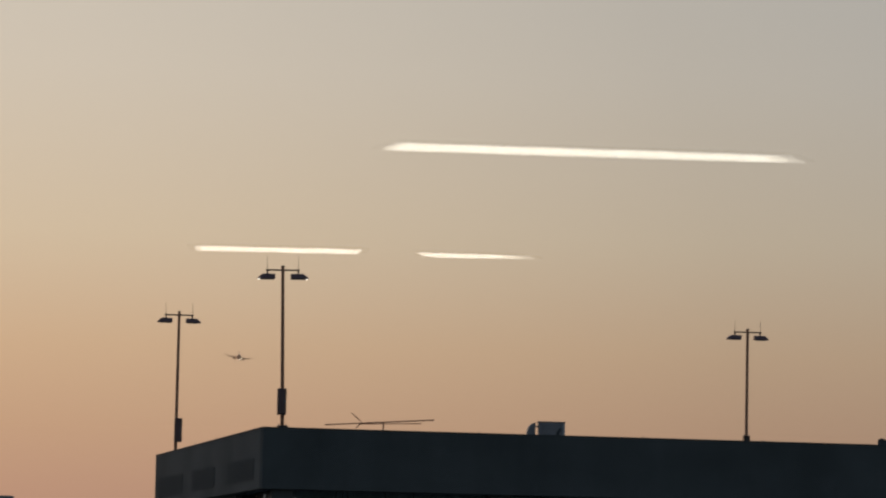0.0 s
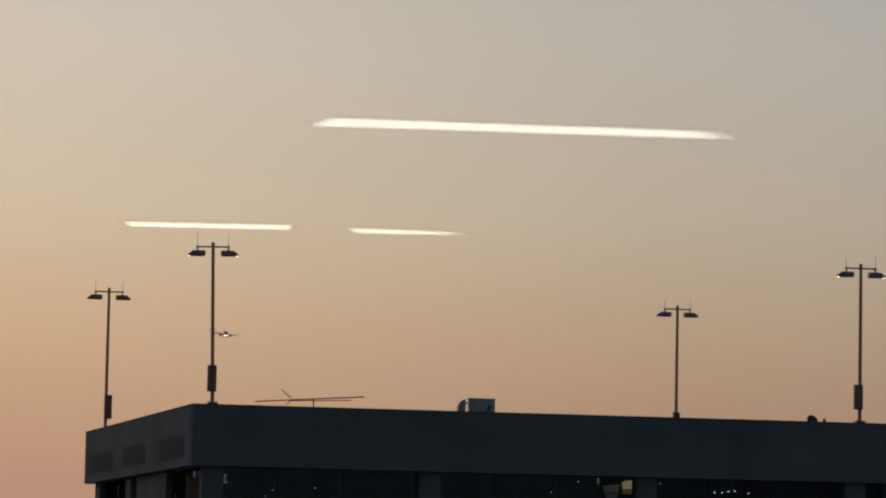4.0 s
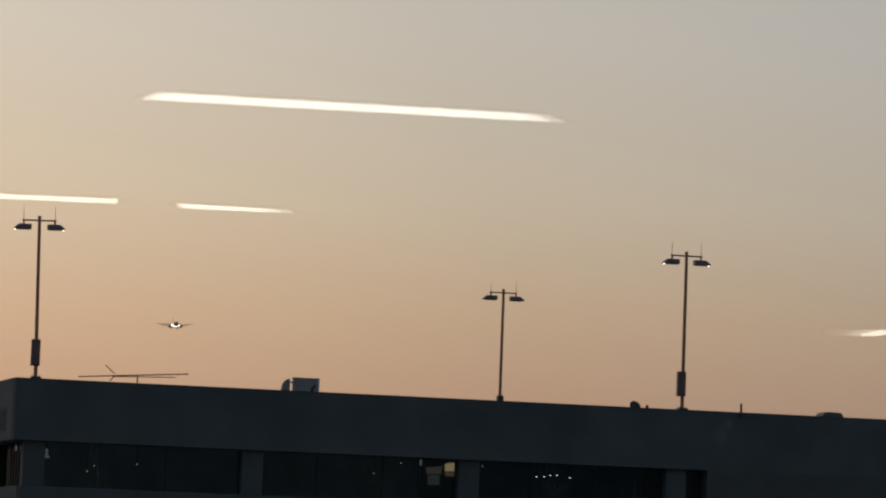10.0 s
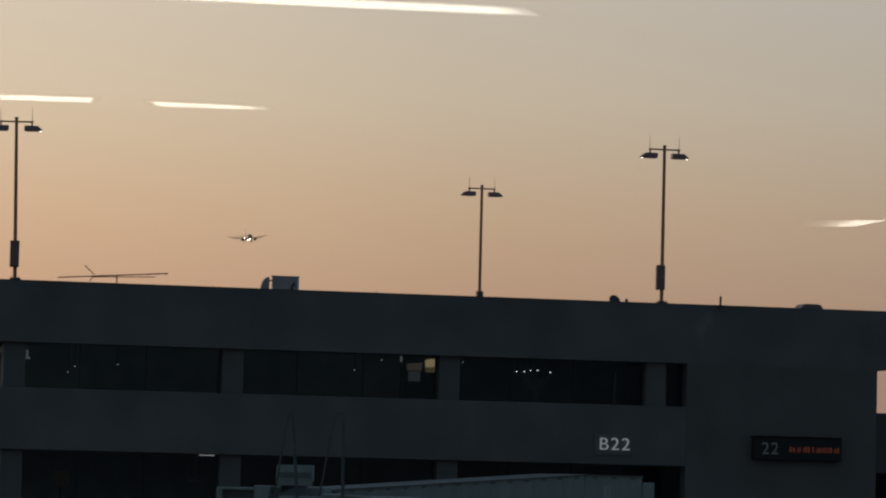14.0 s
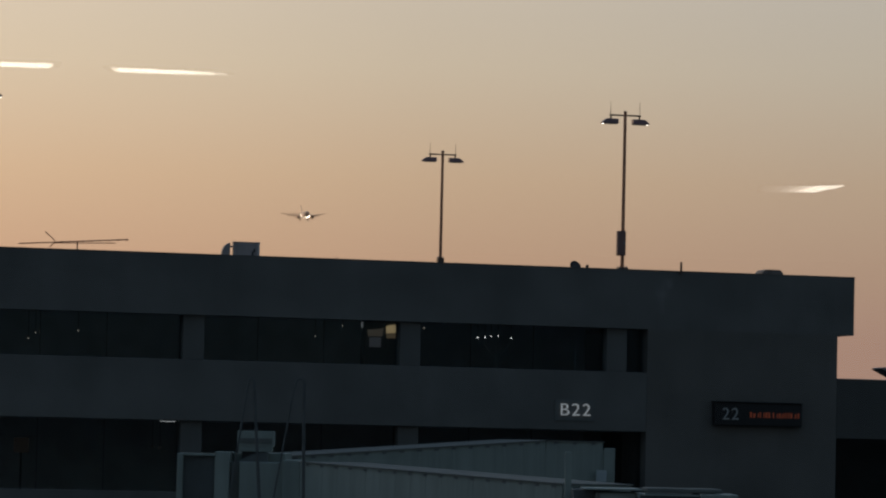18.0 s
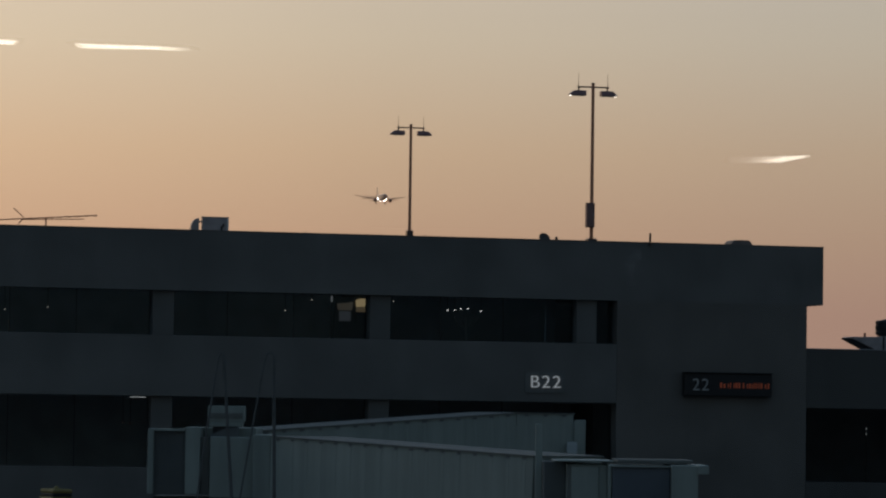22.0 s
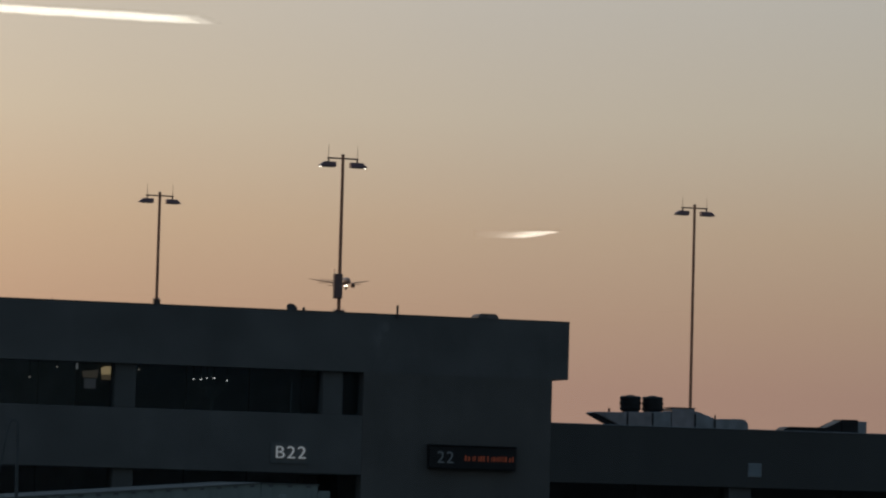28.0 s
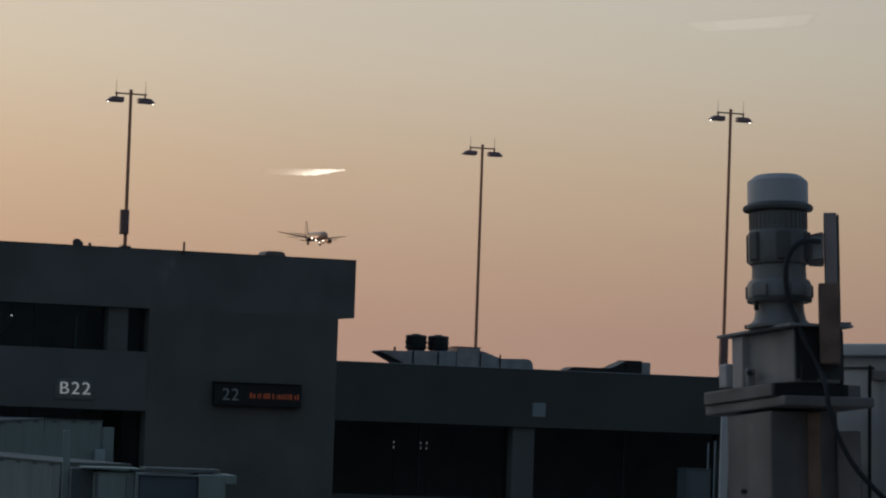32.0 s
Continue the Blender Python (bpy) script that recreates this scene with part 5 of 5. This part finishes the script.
    lathe(cap, [(7.237, 0.153), (7.240, 0.151), (7.346, 0.151), (7.350, 0.148), (7.376, 0.116), (7.380, 0.108), (7.382, 0.05)], 36)
    add("fan_cowl", cap, GREY_LT, C, "pale domed fan cowl", True)
    # terminal box and tall flat post
    bm = bmesh.new()
    extrude_poly(bm, [(0.143, 6.93), (0.138, 7.062), (0.160, 7.075), (0.222, 7.088), (0.222, 6.925)], "y", -0.075, 0.055)
    bmesh.ops.bevel(bm, geom=bm.edges[:], offset=0.006, segments=2, affect='EDGES')
    tb = add("terminal_box", bm, TERMINAL, C, "grimy brown motor terminal box")
    part("box_lid", bbox(0.165, 0.221, -0.088, -0.077, 6.95, 7.06, 0.004), GREY, tb)
    post = add("guide_post", bbox(0.224, 0.288, -0.05, 0.03, 6.40, 7.185, 0.006), POST_PAINT, C, "tall flat guide post")
    part("guide_edge", bbox(0.289, 0.300, -0.045, 0.025, 6.40, 7.175, 0.004), BRONZE, post, "dark edge strip")
    add("conduit_box", bbox(0.190, 0.292, -0.235, -0.055, 6.42, 6.815, 0.008), RUST, C, "rusty brown conduit box")
    add("side_plate", bbox(0.23, 0.35, -0.12, 0.09, 6.618, 6.632, 0.004), GREY, C)
    add("side_cover", bbox(0.16, 0.31, -0.03, 0.14, 6.332, 6.60, 0.01), BLACKMETAL, C, "black side cover")
    bm = bmesh.new()
    tube(bm, curve_points([(0.20, -0.10, 7.035), (0.13, -0.17, 7.03), (0.07, -0.2, 6.99), (0.035, -0.21, 6.91), (0.035, -0.21, 6.80), (0.055, -0.21, 6.70), (0.085, -0.24, 6.62), (0.12, -0.26, 6.52)], 8), 0.014, 10)
    add("motor_cable", bm, CABLE, C, "black motor cable", True)
    bm = bmesh.new()
    tube(bm, curve_points([(0.12, -0.26, 6.52), (0.18, -0.27, 6.40), (0.215, -0.33, 6.30), (0.235, -0.35, 6.17), (0.295, -0.35, 6.0), (0.42, -0.35, 5.82), (0.80, -0.3, 5.45)], 8), 0.013, 10)
    add("feed_cable", bm, CABLE, C, "hanging black feed cable", True)
    add("lower_conduit", bbox(0.125, 0.190, -0.115, -0.03, 4.9, 6.19, 0.008), RUST_DK, C, "rusty lower conduit")
    add("control_box", bbox(0.268, 0.385, -0.06, 0.08, 5.2, 6.10, 0.012), TERMINAL, C, "grimy brown control box")
    for x, z in ((-0.185, 5.81), (-0.185, 5.3)):
        bm = bmesh.new()
        rod(bm, (x, 0.0, z), (x - 0.012, -0.02, z), 0.014, n=6)
        add("bolt", bm, BLACKMETAL, C)
    for o in made:
        o.matrix_basis = LEAN @ o.matrix_basis
    part("foot_block", bbox(-0.1, 0.95, -1.5, -0.25, 0, 0.55, 0.03), GREY, C, "heavy foot block")
    # the white tunnel of that bridge runs from the column back to the lounge's own building
    T = thing("jet_bridge", pose(4.18, 18.63, -0.004, 0, 0, -61.5), "white jet bridge tunnel behind its lift column", "jet bridge", "jet bridges")
    LN = 19.6
    part("side_panel", bbox(0.0, LN, 0.0, 0.06, 3.5, 6.52, 0.01), WHITE, T, "white painted tunnel panels")
    part("roof", bbox(-0.05, LN, -0.05, 3.05, 6.522, 6.585, 0.008), WHITE, T)
    part("floor", bbox(0.0, LN, 0.062, 2.94, 3.5, 3.7, 0), GREY, T)
    part("far_panel", bbox(0.0, LN, 2.942, 3.0, 3.5, 6.52, 0.01), WHITE, T)
    part("end_panel", bbox(-0.06, -0.002, 0.0, 3.0, 3.5, 6.52, 0.01), WHITE, T)
    part("panel_seam", bbox(0.4, 0.96, -0.012, -0.002, 6.458, 6.468, 0.002), BLACKMETAL, T)
    part("roof_rail", bbox(0.95, LN, -0.03, -0.002, 6.40, 6.45, 0.006), GREY, T)
    bm = bmesh.new()
    rod(bm, (0.99, -0.035, 5.75), (0.96, -0.035, 6.475), 0.009)
    part("drain_pipe", bm, CABLE, T, "black drain pipe", True)
    part("hinge_box", bbox(0.62, 0.84, -0.08, -0.002, 5.5, 6.0, 0.01), GREY, T)
    for k in range(6):
        part("panel_rib", bbox(1.4 + k * 3, 1.48 + k * 3, -0.03, -0.002, 3.55, 6.38, 0.006), WHITE, T)
    for x in (0.3, 9.0, 17.0):
        part("support_leg", bbox(x, x + 0.35, 0.8, 1.15, 0.1, 3.498, 0.02), GREY, T)
        part("footing", bbox(x - 0.3, x + 0.65, 0.5, 1.45, 0, 0.098, 0.02), CONCRETE_COL, T)
    F = thing("end_frame", pose(4.015, 18.42, 0, 0, 0, -13), "white upright end frame beside the jet bridge", "frame")
    part("post", bbox(-0.022, 0.022, 0.0, 0.08, 0.05, 6.21, 0.008), WHITE, F)
    part("foot", bbox(-0.12, 0.12, -0.05, 0.14, 0, 0.048, 0.008), GREY, F)


TERMINAL = mat("grimy_terminal_box_paint", (0.27, 0.215, 0.195), 0.65, 0.0, 6.0, 0.3, 0.003, 50.0, 0.3)
POST_PAINT = mat("brownish_post_paint", (0.50, 0.39, 0.37), 0.55, 0.0, 4.0, 0.15, 0.003, 60.0, 0.2)
RIM_DK = mat("dark_rim_paint", (0.20, 0.185, 0.175), 0.6, 0.0, 5.0, 0.25, 0.003, 60.0, 0.3)
GREY_LT = mat("light_machine_grey", (0.68, 0.60, 0.585), 0.5, 0.0, 4.0, 0.1, 0.003, 60.0, 0.2)
COVER_DK = mat("dirty_black_cover", (0.075, 0.072, 0.07), 0.7, 0, 5.0, 0.5, 0.003, 30.0, 0.5)
RUST_DK = mat("dark_rust_paint", (0.33, 0.19, 0.13), 0.8, 0, 7.0, 0.3, 0.006, 50.0, 0.3)
GREY_DK = mat("dark_machine_grey", (0.40, 0.365, 0.34), 0.5, 0.0, 6.0, 0.26, 0.003, 45.0, 0.4)


# ---- the airliner on final approach ----
def build_airliner():
    A = thing("airliner", pose(0, 0, 0), "white twin-engine airliner landing with bright lights", "airplane")
    # fuselage: nose at -y
    st = [(-16.6, 0.05, 0.05, -0.55), (-16.3, 0.45, 0.45, -0.5), (-15.6, 0.95, 0.95, -0.38), (-14.6, 1.4, 1.42, -0.2), (-13.2, 1.75, 1.8, -0.06), (-11.5, 1.88, 1.98, 0),
          (6.5, 1.88, 1.98, 0), (9.5, 1.65, 1.75, 0.2), (12.5, 1.15, 1.25, 0.6), (15.2, 0.55, 0.65, 1.05), (16.6, 0.2, 0.3, 1.3)]
    bm = bmesh.new()
    # stations run along the body: z of the lathe becomes y
    lathe(bm, [(y, rx, rz, off) for y, rx, rz, off in st], 28, Matrix(((1, 0, 0, 0), (0, 0, 1, 0), (0, 1, 0, 0), (0, 0, 0, 1))))
    fus = part("fuselage", bm, PLANE_HAZED, A, "white fuselage tinted with sunset haze", True)
    for s in (-0.75, -0.25, 0.25, 0.75):
        part("cockpit_window", bbox(s - 0.2, s + 0.2, -14.85 + abs(s) * 0.25, -14.3, 0.62, 1.02, 0.03), FAR_DARK, fus)
    for i in range(26):
        y = -10.5 + i * 0.82
        for s in (-1, 1):
            part("cabin_window", bbox(*sorted((s * 1.80, s * 1.885)), y - 0.11, y + 0.11, 0.35, 0.70, 0.02), FAR_DARK, fus)

    def wing(s, root, tip, y0, c0, y1, c1, z0, z1, t0, t1, name, material):
        bm = bmesh.new()
        secs = []
        for k in range(6):
            f = k / 5
            x, yl, c, z, t = root + (tip - root) * f, y0 + (y1 - y0) * f, c0 + (c1 - c0) * f, z0 + (z1 - z0) * f, t0 + (t1 - t0) * f
            prof = [(0, 0), (0.08, 0.42), (0.3, 0.6), (0.65, 0.35), (1, 0.02), (0.65, -0.22), (0.3, -0.4), (0.08, -0.32)]
            secs.append([bm.verts.new((s * x, yl + px * c, z + pz * t)) for px, pz in prof])
        for a, b in zip(secs, secs[1:]):
            for i in range(8):
                bm.faces.new((a[i], a[(i + 1) % 8], b[(i + 1) % 8], b[i]))
        bm.faces.new(secs[0])
        bm.faces.new(secs[-1][::-1])
        return part(name, bm, material, A, "", True)
    for s in (-1, 1):
        w = wing(s, 1.5, 16.0, -5.0, 7.2, 4.2, 1.6, -1.2, 1.3, 0.95, 0.28, "wing", PLANE_GREY)
        part("flap", bbox(*sorted((s * 2.2, s * 6.4)), 2.0, 4.3, -1.95, -1.7, 0.05), PLANE_GREY, w)
        part("flap", bbox(*sorted((s * 6.6, s * 11.6)), 3.2, 4.9, -0.75, -0.55, 0.05), PLANE_GREY, w)
        wing(s, 0.4, 7.1, 11.6, 4.2, 15.4, 1.5, 1.3, 1.9, 0.4, 0.15, "tailplane", PLANE_GREY)
        e = bmesh.new()
        lathe(e, [(-6.9, 0.82), (-6.7, 0.98), (-5.4, 1.05), (-3.9, 0.95), (-2.9, 0.62), (-2.2, 0.45)], 24, Matrix(((1, 0, 0, s * 4.85), (0, 0, 1, 0), (0, 1, 0, -1.95), (0, 0, 0, 1))))
        eng = part("engine", e, PLANE_HAZED, A, "round engine nacelle", True)
        e = bmesh.new()
        lathe(e, [(-6.93, 0.2), (-6.91, 0.74), (-6.85, 0.76)], 20, Matrix(((1, 0, 0, s * 4.85), (0, 0, 1, 0), (0, 1, 0, -1.95), (0, 0, 0, 1))))
        part("intake", e, BLACKMETAL, eng)
        part("pylon", bbox(s * 4.85 - 0.15, s * 4.85 + 0.15, -5.0, -1.5, -1.0, -0.55, 0.05), PLANE_GREY, eng)
        g = bmesh.new()
        rod(g, (s * 2.86, 1.3, -1.3), (s * 2.86, 1.3, -3.3), 0.14)
        gear = part("main_gear", g, PLANE_GREY, A)
        for d in (-0.42, 0.12):
            g = bmesh.new()
            rod(g, (s * 2.86 + d, 1.3, -3.3), (s * 2.86 + d + 0.3, 1.3, -3.3), 0.55, n=18)
            part("tyre", g, TYRE, gear, "", True)
        # landing lights in the wing roots and engine sides
        l = bmesh.new()
        lathe(l, [(-0.12, 0.06), (-0.04, 0.11), (0.0, 0.13), (0.05, 0.10)], 14, Matrix(((1, 0, 0, s * 2.75), (0, 0, 1, -4.95), (0, 1, 0, -0.95), (0, 0, 0, 1))))
        part("landing_light", l, LANDING, A, "bright landing light", True)
        l = bmesh.new()
        lathe(l, [(-0.1, 0.06), (-0.03, 0.1), (0.0, 0.12), (0.05, 0.1)], 12, Matrix(((1, 0, 0, s * 0.75), (0, 0, 1, -4.2), (0, 1, 0, -1.9), (0, 0, 0, 1))))
        part("turnoff_light", l, LANDING, A, "bright lower light", True)
    fin = bmesh.new()
    extrude_poly(fin, [(8.6, 1.5), (11.4, 2.6), (14.4, 7.5), (16.6, 7.5), (16.2, 1.4)], "x", -0.16, 0.16)
    part("fin", fin, PLANE_FIN, A)
    g = bmesh.new()
    rod(g, (0, -12.3, -1.6), (0, -12.3, -3.5), 0.1)
    gear = part("nose_gear", g, PLANE_GREY, A)
    for d in (-0.3, 0.1):
        g = bmesh.new()
        rod(g, (d, -12.3, -3.5), (d + 0.2, -12.3, -3.5), 0.36, n=16)
        part("tyre", g, TYRE, gear, "", True)
    l = bmesh.new()
    lathe(l, [(-0.1, 0.08), (-0.03, 0.12), (0.0, 0.13), (0.05, 0.1)], 12, Matrix(((1, 0, 0, 0), (0, 0, 1, -12.5), (0, 1, 0, -2.35), (0, 0, 0, 1))))
    part("taxi_light", l, LANDING, A, "bright taxi light", True)
    return A


FLIGHT = [
    (0, -528.0, 3655.0, 270.8, 11.0), (2, -486.7, 3529.9, 262.1, 9.9), (4, -438.3, 3405.7, 253.7, 9.4), (6, -386.8, 3281.6, 242.4, 7.0),
    (8, -335.3, 3157.1, 230.2, 4.3), (10, -284.1, 3031.9, 216.3, 2.2), (12, -234.7, 2906.0, 203.0, -0.2), (14, -187.5, 2779.5, 190.5, -0.5),
    (16, -144.2, 2652.3, 178.7, 0.0), (18, -103.1, 2524.5, 167.0, 2.3), (20, -63.8, 2396.2, 156.0, 4.1), (22, -24.8, 2267.3, 146.2, 4.5),
    (24, 14.0, 2137.7, 136.7, 4.6), (26, 51.5, 2007.5, 126.9, 4.6), (28, 89.9, 1876.4, 116.9, 3.4), (30, 126.9, 1744.4, 106.9, 3.0),
    (32, 161.3, 1611.4, 96.4, 4.3),
]

build_apron()
build_lounge()
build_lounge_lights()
build_light_blocks()
build_pier()
build_wing()
build_interior_lights()
build_signs()
build_posts()
build_roof_things()
build_far()
build_far_bridges()
build_truck()
build_lift_column()
airliner = build_airliner()


def motions():
    walk(airliner, [(t, pose(x, y, z, 0.5, bank - 3.5, 11.5)) for t, x, y, z, bank in FLIGHT])


motions()
